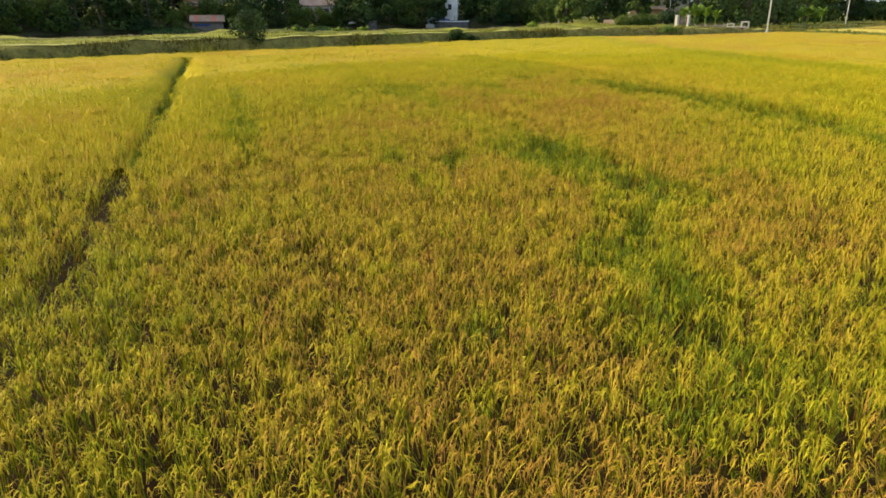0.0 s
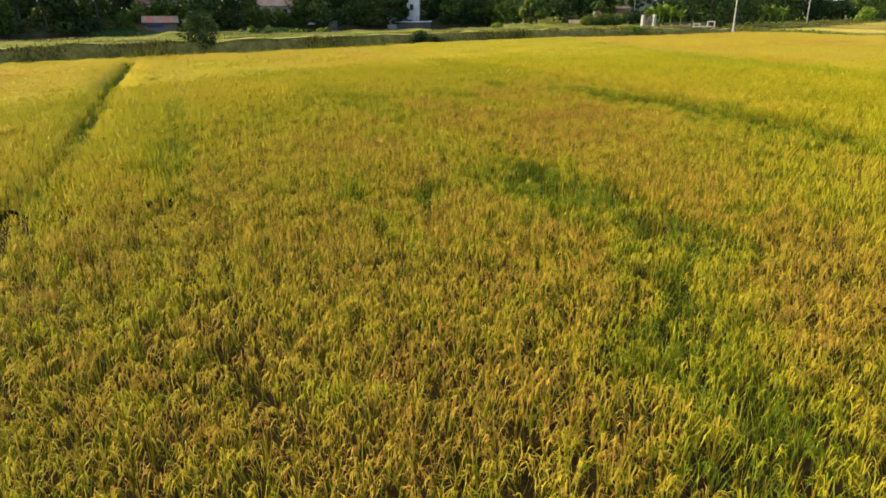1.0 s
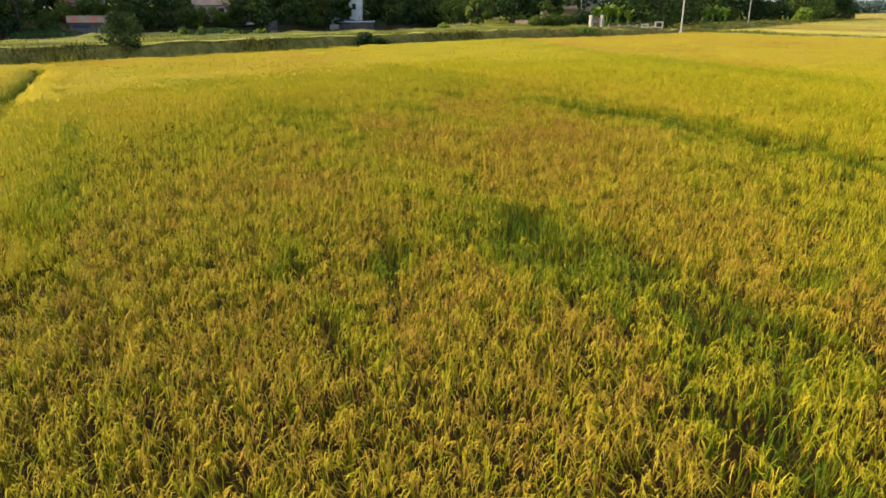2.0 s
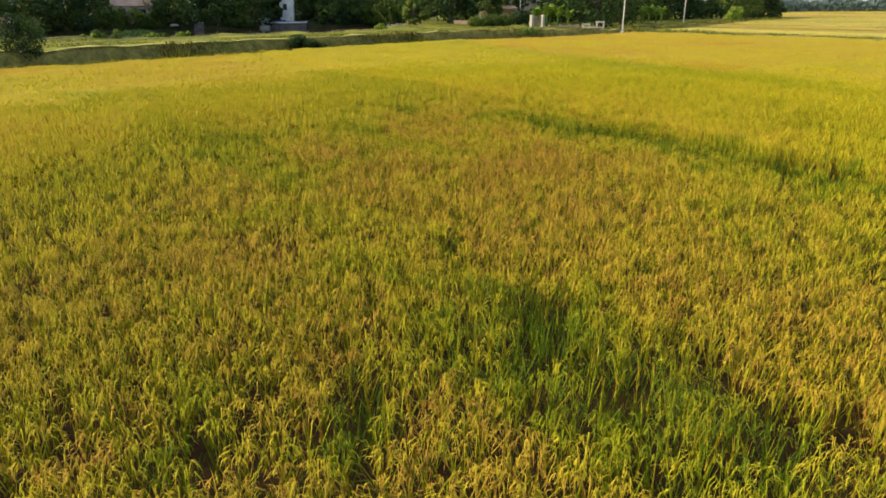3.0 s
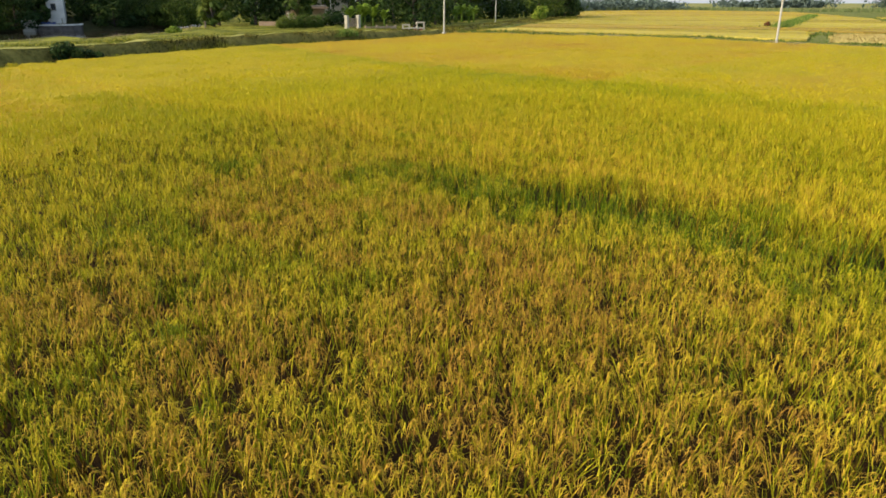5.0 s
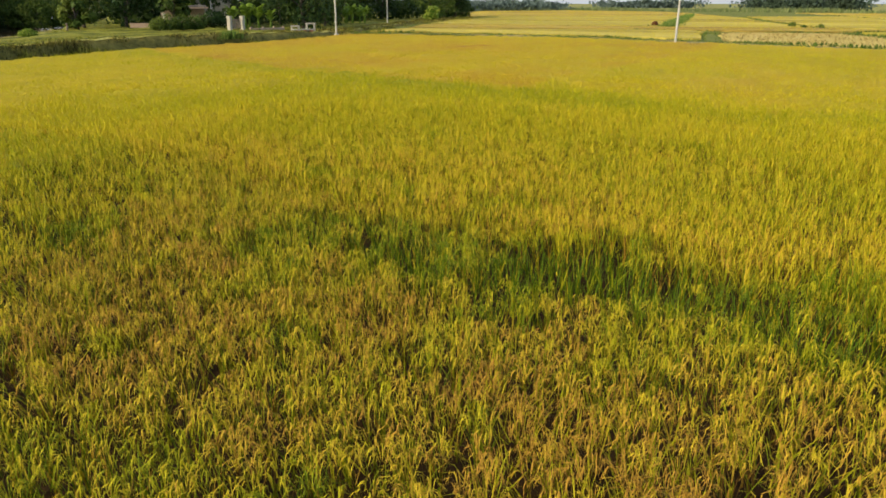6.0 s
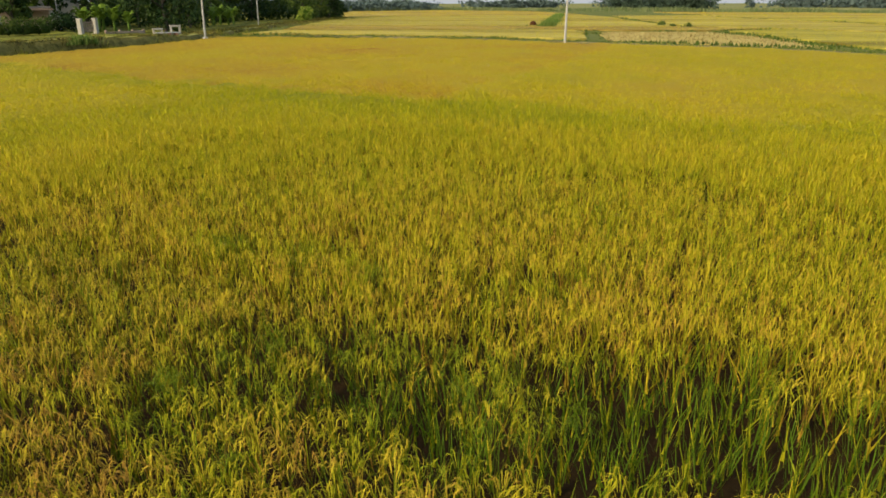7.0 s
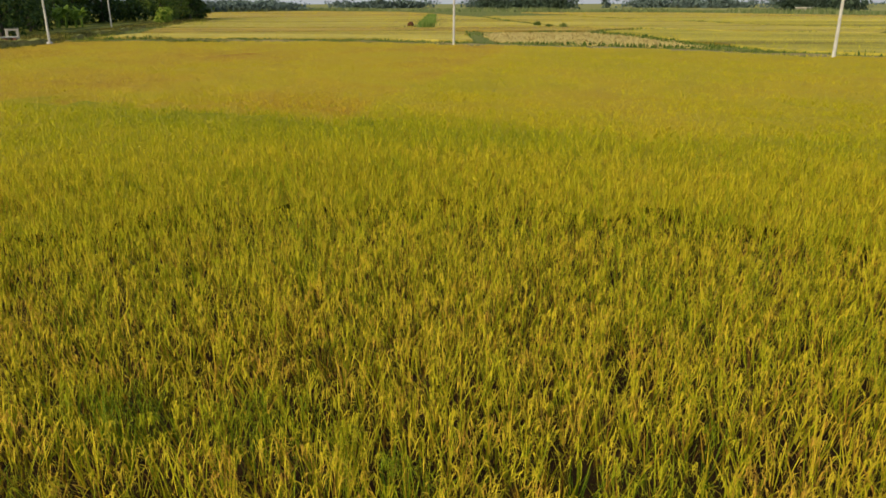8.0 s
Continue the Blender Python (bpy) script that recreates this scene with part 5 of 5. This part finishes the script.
    ob.matrix_basis = pose(20.9, 84.9, 0.75, 0, 0, 35)
    for k, (x, y, z, r) in enumerate(((100.3, 82.5, 0.5, 0.55), (97.5, 76.8, 0.3, 0.6), (98.2, 79.5, 0.3, 0.45))):
        shrub(x, y, z, [(0, 0, 0.35 * r, r, 0.8), (0.6 * r, 0, 0.3 * r, 0.6 * r, 0.8)], 240, 0.22, M_LEAF_MID, "small bush on a paddy dike", seed=350 + k)


shrubs()


def banana_plant(seed):
    ob = thing("banana_plant", "banana plant with long bright green arching leaves", "banana plant", "banana plants")
    g = random.Random(seed)
    bm = bmesh.new()
    tube(bm, [(0, 0, -0.1), (0.05, 0, 0.8), (0.08, 0.03, 1.5)], [0.14, 0.11, 0.06], 8, 0.05, seed)
    part("stem", bm, M_REED, ob, "", True)
    for k in range(11):
        q, L, up = 0.7 * k * 3.1 + g.uniform(-0.3, 0.3), g.uniform(1.2, 1.9), g.uniform(0.9, 1.9)
        bm = bmesh.new()
        rows = []
        for i in range(7):
            f = i / 6
            out, z = L * (0.30 + 0.25 * (2 - up)) * f, 0.75 + 0.07 * k + L * (0.75 * f + 0.12 * up - 0.42 * f ** 2.6)
            w = 0.30 * math.sin(math.pi * min(0.97, 0.06 + 0.9 * f)) + 0.015
            c = Vector((math.cos(q) * out, math.sin(q) * out, z))
            sd = Vector((-math.sin(q), math.cos(q), 0)) * w
            rows.append((bm.verts.new(c - sd - Vector((0, 0, w * 0.4))), bm.verts.new(c), bm.verts.new(c + sd - Vector((0, 0, w * 0.4)))))
        for r0, r1 in zip(rows, rows[1:]):
            bm.faces.new((r0[0], r0[1], r1[1], r1[0]))
            bm.faces.new((r0[1], r0[2], r1[2], r1[1]))
        part("leaf", bm, M_LEAF_BRIGHT, ob)
    return ob


def bananas():
    one = banana_plant(3)
    spots = [(28.6, 108.2, 0.9), (29.9, 107.6, 0.95), (31.3, 107.0, 1.0), (32.4, 106.0, 0.8), (53.2, 128.5, 1.0), (54.6, 129.4, 1.1), (56.0, 129.6, 0.9), (25.2, 114.8, 1.0), (52.2, 127.0, 0.8), (55.2, 127.9, 0.85), (57.4, 130.6, 1.0), (30.6, 108.4, 1.05)]
    for k, (x, y, s) in enumerate(spots):
        ob = one if k == 0 else copy_thing(one, Matrix.Identity(4))
        ob.matrix_basis = pose(x, y, land_z(x, y), 0, 0, 67 * k) @ Matrix.Diagonal((1.2 * s, 1.2 * s, 1.15 * s, 1))


bananas()


def distant_trees():
    a = make_tree(401, "distant_tree", 4.5, 1.0, 7.0, 420, 1.2, M_LEAF_HAZED, "pale hazy tree far across the fields", 0.25, group="distant trees", lumps=9)
    b = make_tree(402, "distant_tree", 5.5, 0.8, 5.5, 420, 1.3, M_LEAF_HAZED, "pale hazy spreading tree far across the fields", 0.25, group="distant trees", lumps=9)
    g = random.Random(5)
    spots = []
    for q, D, sc in ((-14, 470, 0.9), (-6, 520, 1.0), (3, 500, 0.8), (9, 540, 1.1), (15.5, 520, 1.0), (16.6, 530, 1.1), (24, 560, 0.9), (33, 500, 0.8), (41, 520, 1.0)):
        q = radians(q)
        spots.append((4 + D * math.cos(q), 29 + D * math.sin(q), sc))
    for k, (x, y, s) in enumerate(spots):
        src = (a, b)[k % 2]
        ob = src if k < 2 else copy_thing(src, Matrix.Identity(4))
        ob.matrix_basis = pose(x, y, 0, 0, 0, g.uniform(0, 360)) @ Matrix.Diagonal((s * 1.2, s * 1.2, s, 1))


distant_trees()
woods("distant_woods", [(128, 278), (160, 288), (196, 284), (228, 272)], 8, 0, 4.6, 9000, 1.0, 81, "hazy green belt of trees at the end of the fields", M_LEAF_HAZED)
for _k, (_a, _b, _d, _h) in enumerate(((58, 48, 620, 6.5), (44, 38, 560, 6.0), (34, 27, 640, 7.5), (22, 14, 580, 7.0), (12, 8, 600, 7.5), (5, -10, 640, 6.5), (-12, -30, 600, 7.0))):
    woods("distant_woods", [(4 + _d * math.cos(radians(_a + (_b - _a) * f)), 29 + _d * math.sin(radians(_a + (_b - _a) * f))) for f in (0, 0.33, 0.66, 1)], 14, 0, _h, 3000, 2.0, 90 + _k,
          "pale hazy clump of woods far across the fields", M_LEAF_HAZED)


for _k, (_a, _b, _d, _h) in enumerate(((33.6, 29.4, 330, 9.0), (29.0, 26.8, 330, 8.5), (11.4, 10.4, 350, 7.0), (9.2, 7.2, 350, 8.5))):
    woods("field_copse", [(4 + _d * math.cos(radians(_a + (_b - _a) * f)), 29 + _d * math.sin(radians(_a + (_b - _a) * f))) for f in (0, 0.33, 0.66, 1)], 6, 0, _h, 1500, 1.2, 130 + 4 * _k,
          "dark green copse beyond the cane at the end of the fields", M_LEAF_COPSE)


# ---- posts, gate, sluice ----
def poles():
    bm = bmesh.new()
    tube(bm, [(0, 0, -0.6), (0, 0, 0), (0, 0, 2.5), (0, 0, 5), (0, 0, 8)], [0.11, 0.108, 0.094, 0.08, 0.066], 8, 0.01, 1)
    shaft = bm
    one = thing("utility_pole", "tall tapered pale concrete utility pole beside the field track", "pole", "utility poles")
    part("shaft", shaft, M_CONCRETE, one)
    bm = bmesh.new()
    tube(bm, [(0, 0, -0.1), (0, 0, 0.05), (0, 0, 0.1)], [0.28, 0.26, 0.2], 8, 0.06, 2)
    part("footing", bm, M_CONCRETE, one)
    for k, (x, y, z, lx, ly) in enumerate(((34.9, 93.6, 0.45, 0.6, 0.3), (60.7, 128.9, 0.3, 0.4, 0.2), (51.4, 62.8, 0.38, 0.5, 0.0), (53.7, 36.2, 0.38, 1.2, 0.5))):
        ob = one if k == 0 else copy_thing(one, Matrix.Identity(4))
        ob.matrix_basis = pose(x, y, z, lx, ly, 30 * k)


poles()


def gate():
    turn = math.degrees(math.atan2(100.9 - 99.3, 27.3 - 25.4))
    z = land_z(26.3, 100.1) + 0.34
    for x, y in ((25.4, 99.3), (27.3, 100.9)):
        ob = thing("gate_post", "square limewashed gate post with a sloped cap", "gate post", "gate posts", pose(x, y, z, 0, 0, turn))
        part("shaft", box(bmesh.new(), -0.19, 0.19, -0.19, 0.19, -0.5, 0.93, 0.02), M_LIME, ob)
        part("cap", box(bmesh.new(), -0.23, 0.23, -0.23, 0.23, 0.93, 1.02, 0.03), M_LIME, ob)
    ob = thing("gate", "closed grey slatted gate between white posts", "gate", at=pose(26.35, 100.1, z, 0, 0, turn))
    w = 0.98
    for k in range(9):
        x = -w + 0.12 + k * (2 * w - 0.24) / 8
        part("slat", box(bmesh.new(), x - 0.045, x + 0.045, -0.02, 0.02, -0.25, 0.74 + 0.03 * math.sin(k), 0.006), M_WOOD, ob)
    for h in (0.1, 0.6):
        part("rail", box(bmesh.new(), -w, w, 0.022, 0.06, h - 0.04, h + 0.04, 0.005), M_WOOD, ob)
    wall = thing("garden_wall", "low tan plastered garden wall", "wall", at=pose(18.5, 113.8, land_z(18.5, 113.8), 0, 0, -29))
    part("masonry", box(bmesh.new(), -0.2, 2.2, -0.1, 0.1, -0.2, 0.34, 0.02), M_TAN, wall)
    part("coping", box(bmesh.new(), -0.25, 2.25, -0.14, 0.14, 0.34, 0.40, 0.015), M_TAN, wall)
    kerb = thing("low_wall", "low pale broken wall with short posts beside the gate", "wall", at=pose(28.5, 102.1, land_z(30.5, 102.7) + 0.02, 0, 0, 16))
    part("masonry", box(bmesh.new(), 0.0, 4.6, -0.08, 0.08, -0.3, 0.14, 0.03), M_TAN, kerb)
    for x in (0.1, 1.7, 3.2, 4.5):
        part("post", box(bmesh.new(), x - 0.1, x + 0.1, -0.1, 0.1, -0.3, 0.28, 0.02), M_TAN, kerb)


gate()


def sluice():
    for (x, y, z, w, h, sill) in ((30.95, 95.1, 0.54, 0.72, 0.86, False), (32.8, 95.4, 0.80, 0.80, 0.84, True)):
        ob = thing("sluice_frame", "whitewashed concrete sluice frame with two posts and a head beam" if not sill else "square whitewashed concrete sluice frame on a raised sill", "sluice frame", "sluice frames", pose(x, y, z, 0, 0, -14))
        for sx in (-1, 1):
            part("post", box(bmesh.new(), sx * w / 2 - 0.09, sx * w / 2 + 0.09, -0.1, 0.1, -0.35 if sill else -0.2, h - 0.16, 0.015), M_LIME, ob)
        part("head_beam", box(bmesh.new(), -w / 2 - 0.1, w / 2 + 0.1, -0.11, 0.11, h - 0.16, h, 0.015), M_LIME, ob)
        if sill:
            part("sill", box(bmesh.new(), -w / 2 + 0.09, w / 2 - 0.09, -0.09, 0.09, 0.0, 0.13, 0.01), M_LIME, ob)
            part("gate_board", box(bmesh.new(), -w / 2 + 0.1, w / 2 - 0.1, -0.03, 0.03, -0.3, -0.01, 0.005), M_WOOD, ob)
        else:
            part("gate_board", box(bmesh.new(), -0.12, 0.12, -0.03, 0.03, 0.0, 0.42, 0.005), M_WOOD, ob)
    ob = thing("sluice_slab", "low worn concrete slab on stub walls between the sluice frames", "slab", at=pose(32.0, 95.25, 0.5, 0, 0, -10))
    part("deck", box(bmesh.new(), -1.2, 1.0, -0.5, 0.5, 0.42, 0.52, 0.015), M_CONCRETE, ob)
    for x in (-0.6, 0.05, 0.7):
        part("stub_wall", box(bmesh.new(), x - 0.12, x + 0.12, -0.42, 0.42, -0.2, 0.42, 0.015), M_RED, ob)


sluice()


# ---- houses ----
def house(x, y, z, turn, w, d, h, wall, roof, label, windows=(), pitched=False, name="house"):
    ob = thing(name, label, "house", at=pose(x, y, z, 0, 0, turn))
    part("wall", box(bmesh.new(), -w / 2, w / 2, -d / 2, d / 2, -0.6, h, 0.03), wall, ob)
    bm = bmesh.new()
    if pitched:
        pts = [(-w / 2 - 0.4, -d / 2 - 0.5, h - 0.1), (w / 2 + 0.4, -d / 2 - 0.5, h - 0.1), (w / 2 + 0.4, 0, h + d * 0.3), (-w / 2 - 0.4, 0, h + d * 0.3), (-w / 2 - 0.4, d / 2 + 0.5, h - 0.1), (w / 2 + 0.4, d / 2 + 0.5, h - 0.1)]
        for dz in (0.0, 0.12):
            v = [bm.verts.new((a, b, c + dz + 0.02)) for a, b, c in pts]
            bm.faces.new((v[0], v[1], v[2], v[3]))
            bm.faces.new((v[3], v[2], v[5], v[4]))
        e = [v for v in bm.verts]
        for i, j in ((0, 1), (1, 2), (2, 5), (5, 4), (4, 3), (3, 0)):
            bm.faces.new((e[i], e[j], e[j + 6], e[i + 6]))
    else:
        box(bm, -w / 2 - 0.25, w / 2 + 0.25, -d / 2 - 0.25, d / 2 + 0.25, h + 0.003, h + 0.18, 0.03)
    part("roof", bm, roof, ob)
    for wx, wz, ww, wh in windows:
        fr = part("window", box(box(box(box(bmesh.new(), wx - ww / 2 - 0.09, wx - ww / 2, -d / 2 - 0.06, -d / 2 - 0.003, wz - 0.09, wz + wh + 0.09), wx + ww / 2, wx + ww / 2 + 0.09, -d / 2 - 0.06, -d / 2 - 0.003, wz - 0.09, wz + wh + 0.09),
                                   wx - ww / 2, wx + ww / 2, -d / 2 - 0.06, -d / 2 - 0.003, wz + wh, wz + wh + 0.09), wx - ww / 2 - 0.1, wx + ww / 2 + 0.1, -d / 2 - 0.12, -d / 2 - 0.062, wz - 0.16, wz - 0.02), M_LIME, ob)
        part("pane", box(bmesh.new(), wx - ww / 2, wx + ww / 2, -d / 2 - 0.025, -d / 2 - 0.004, wz, wz + wh), M_DARKGLASS, fr)
    return ob


def houses():
    house(-7.95, 187.0, 0.3, 0, 3.0, 8.0, 7.2, M_WHITE, M_GREYWALL, "white two-storey house among riverside trees", ((-0.3, 1.9, 0.8, 1.2), (-0.3, 4.9, 0.8, 1.2)))
    house(-37.6, 168.5, 0.2, 12, 7, 5, 2.9, M_PINK, M_ROOF, "pink house with a rusty sheet roof behind trees", ((-2, 1.2, 1, 1.1), (2, 1.2, 1, 1.1)), True)
    red = house(-60.9, 154.0, 0.3, 20, 2.8, 3, 4.6, M_RED, M_LIME, "terracotta house with pale bands behind trees", ())
    for z in (2.7, 3.35, 4.0):
        part("band", box(bmesh.new(), -1.42, 1.42, -1.56, -1.505, z, z + 0.22, 0.01), M_LIME, red, "pale horizontal band")
    house(-55.6, 156.4, 0.3, 20, 1.0, 1.2, 4.8, M_LIME, M_GREYWALL, "narrow white stair tower behind trees", name="tower")
    shed = house(-55.9, 149.0, -1.25, 20, 6.0, 3.6, 1.3, M_WOOD, M_ROOF, "weathered wooden river shed with patched rusty roof sheets", (), True, "shed")
    part("wall_panel", box(bmesh.new(), -2.5, 0.4, -1.87, -1.81, 0.45, 0.9, 0.01), M_BLUE, shed)
    for k in range(8):
        bm = bmesh.new()
        x0 = -3.35 + 0.84 * k
        v = [bm.verts.new(c) for c in ((x0, -2.45, 1.36), (x0 + 0.80, -2.45, 1.36), (x0 + 0.80, 0.05, 2.54), (x0, 0.05, 2.54), (x0, -2.45, 1.40), (x0 + 0.80, -2.45, 1.40), (x0 + 0.80, 0.05, 2.58), (x0, 0.05, 2.58))]
        for f in ((3, 2, 1, 0), (4, 5, 6, 7), (0, 1, 5, 4), (1, 2, 6, 5), (2, 3, 7, 6), (3, 0, 4, 7)):
            bm.faces.new([v[i] for i in f])
        part("roof_sheet", bm, (M_ROOF, M_WOOD, M_ROOF, M_RUST)[k * 3 % 4], shed)
    hh = house(25.0, 116.5, land_z(25, 116.5), -12, 5.0, 4.0, 2.2, M_TAN, M_GREYWALL, "small tan plastered house with a flat roof", ((-0.6, 0.9, 0.8, 0.9),))
    part("veranda_roof", box(bmesh.new(), -2.6, 2.9, -3.6, -2.27, 2.0, 2.15, 0.02), M_TAN, hh)
    part("veranda_post", box(bmesh.new(), 2.45, 2.7, -3.5, -3.25, -0.2, 2.0, 0.015), M_LIME, hh)
    house(30.5, 126, 1.0, -10, 6, 5, 4.2, M_LIME, M_ROOF, "pale house almost hidden by trees", ((0, 2.0, 1, 1),), True)
    house(299, 83.5, 0.0, -110, 4.2, 3.4, 1.8, M_GREYWALL, M_LIME, "small pale hut far out in the fields", (), False, "hut")
    for x, y, w, h in ((460, 88, 5, 1.7),):
        house(x, y, 0.0, math.degrees(math.atan2(y - 29, x - 4)) - 90, w, 6, h, M_LIME, M_GREYWALL, "pale building far off at the horizon", ((0, 1, 1.4, 1.2),), False, "far_building")
    # river terrace before the white house
    bm = bmesh.new()
    arc = [(-11.4, 179.3), (-9.5, 178.9), (-7.2, 178.8), (-5.2, 179.2), (-4.0, 180.4), (-3.7, 182.2), (-3.7, 184.6)]
    for (ax, ay), (bx, by) in zip(arc, arc[1:]):
        L, q = math.hypot(bx - ax, by - ay), math.atan2(by - ay, bx - ax)
        box(bm, -0.02, L + 0.02, -0.12, 0.12, -2.6, -0.6, 0, pose(ax, ay, 0, 0, 0, math.degrees(q)))
    terrace = thing("river_terrace", "grey curved retaining wall of a small river terrace", "terrace")
    part("retaining_wall", bm, M_DARKWALL, terrace)
    bm = bmesh.new()
    for (ax, ay), (bx, by) in zip(arc, arc[1:]):
        L, q = math.hypot(bx - ax, by - ay), math.atan2(by - ay, bx - ax)
        box(bm, -0.05, L + 0.05, -0.24, 0.24, -0.597, -0.32, 0, pose(ax, ay, 0, 0, 0, math.degrees(q)))
    part("coping", bm, M_WHITE, terrace, "pale coping on the wall")
    bm = bmesh.new()
    bm.faces.new([bm.verts.new((x, y, -0.75)) for x, y in arc + [(-12, 184.6), (-12, 179.3)]])
    part("lawn", bm, M_BANK, terrace)
    part("landing_block", box(bmesh.new(), -13.9, -11.5, 179.4, 182.5, -2.6, 0.45, 0.05), M_CONCRETE, terrace)
    for k in range(6):
        part("step", box(bmesh.new(), -13.7 + 0.02 * k, -11.7, 179.38 - 0.3 * (6 - k), 179.38 - 0.3 * (5 - k), -2.6, -1.9 + 0.32 * k, 0.02), M_CONCRETE, terrace)
    part("post", box(bmesh.new(), -7.15, -6.85, 181.2, 181.5, -0.6, 0.7, 0.02), M_LIME, terrace)
    tarp = thing("tarpaulin", "crumpled blue tarpaulin below the white house", "tarpaulin", at=pose(-9.6, 181.6, -0.5))
    bm = bmesh.new()
    bmesh.ops.create_grid(bm, x_segments=14, y_segments=6, size=1.0)
    for v in bm.verts:
        v.co = Vector((v.co.x * 1.4, v.co.y * 0.4, 0.55 + 0.25 * noise.noise(v.co * 3.0) - 0.5 * abs(v.co.y)))
    part("sheet", bm, M_BLUE, tarp)


houses()


def waterside_things():
    """Small things along the river: a pump box, an upturned boat, posts and stakes."""
    box_ob = thing("pump_box", "small tan masonry pump box at the far waterline", "pump box", at=pose(-25.7, 170.0, -1.7, 0, 0, 38))
    part("body", box(bmesh.new(), -1.1, 1.1, -0.7, 0.7, 0, 1.45, 0.03), M_DARKWALL, box_ob)
    part("cover_slab", box(bmesh.new(), -1.22, 1.22, -0.82, 0.82, 1.453, 1.58, 0.02), M_GREYWALL, box_ob)
    part("hatch", box(bmesh.new(), -0.35, 0.35, -0.75, -0.703, 0.45, 1.15, 0.01), M_WOOD, box_ob)
    boat = thing("rowing_boat", "small pale upturned rowing boat on the far bank", "boat", at=pose(-29.6, 167.0, -0.75, 0, 0, 38))
    bm = bmesh.new()
    bmesh.ops.create_uvsphere(bm, u_segments=16, v_segments=10, radius=1.0)
    for v in bm.verts:
        taper = 1 - 0.35 * v.co.x ** 2
        v.co = Vector((v.co.x * 0.95, v.co.y * 0.42 * taper, max(-0.05, v.co.z) * 0.42))
    part("hull", bm, M_LIME, boat, "", True)
    part("keel", box(bmesh.new(), -0.72, 0.72, -0.025, 0.025, 0.36, 0.45, 0.01), M_WOOD, boat)
    post = thing("garden_post", "short white garden post with a rounded cap", "post", at=pose(20.6, 106.9, land_z(20.6, 106.9)))
    bm = bmesh.new()
    tube(bm, [(0, 0, -0.2), (0, 0, 0.6), (0, 0, 1.35)], [0.13, 0.12, 0.11], 10, 0.01, 4)
    part("shaft", bm, M_LIME, post, "", True)
    bm = bmesh.new()
    bmesh.ops.create_uvsphere(bm, u_segments=12, v_segments=8, radius=0.17)
    for v in bm.verts:
        v.co = Vector((v.co.x, v.co.y, 1.42 + v.co.z * 0.8))
    part("cap", bm, M_LIME, post, "", True)
    lamp = thing("yard_pole", "thin pale metal pole behind the gate", "pole", at=pose(28.2, 115.2, land_z(28.2, 115.2)))
    bm = bmesh.new()
    tube(bm, [(0, 0, -0.3), (0, 0, 2.5), (0.02, 0, 6.0)], [0.07, 0.06, 0.045], 8, 0.0, 5)
    part("shaft", bm, M_CONCRETE, lamp, "", True)
    bm = bmesh.new()
    tube(bm, [(0, 0, -0.05), (0, 0, 0.12)], [0.14, 0.12], 8, 0.0, 6)
    part("collar", bm, M_CONCRETE, lamp)
    for k, (x, y, h) in enumerate(((11.0, 107.8, 0.75), (12.6, 113.7, 1.0))):
        st = thing("stake", "weathered wooden stake at the river edge", "stake", "river stakes", pose(x, y, land_z(x, y), 4, 3 * k, 40 * k))
        bm = bmesh.new()
        tube(bm, [(0, 0, -0.3), (0.02, 0, h * 0.5), (0, 0.02, h)], [0.12, 0.11, 0.09], 7, 0.1, 7 + k)
        part("shaft", bm, M_WOOD, st)
        bm = bmesh.new()
        tube(bm, [(0, 0.01, h * 0.70), (0.0, 0.02, h * 0.78)], [0.125, 0.125], 7, 0.05, 9 + k)
        part("rope_band", bm, M_ROUGH_BROWN, st)


waterside_things()


def brown_mound():
    # a low mound standing in for an unidentified brown shape
    bm = bmesh.new()
    bmesh.ops.create_icosphere(bm, subdivisions=3, radius=0.5)
    for v in bm.verts:
        n = noise.noise(v.co * 3.0) * 0.14
        v.co = Vector((v.co.x * 1.15, v.co.y * 0.8, max(-0.25, v.co.z) * 0.95)) * (1 + n)
    ob = part("brown_mound", bm, M_ROUGH_BROWN)
    tagged(ob, "small dark brown mound in a paddy", "heap").matrix_basis = pose(87.2, 95.9, 0.62)


brown_mound()
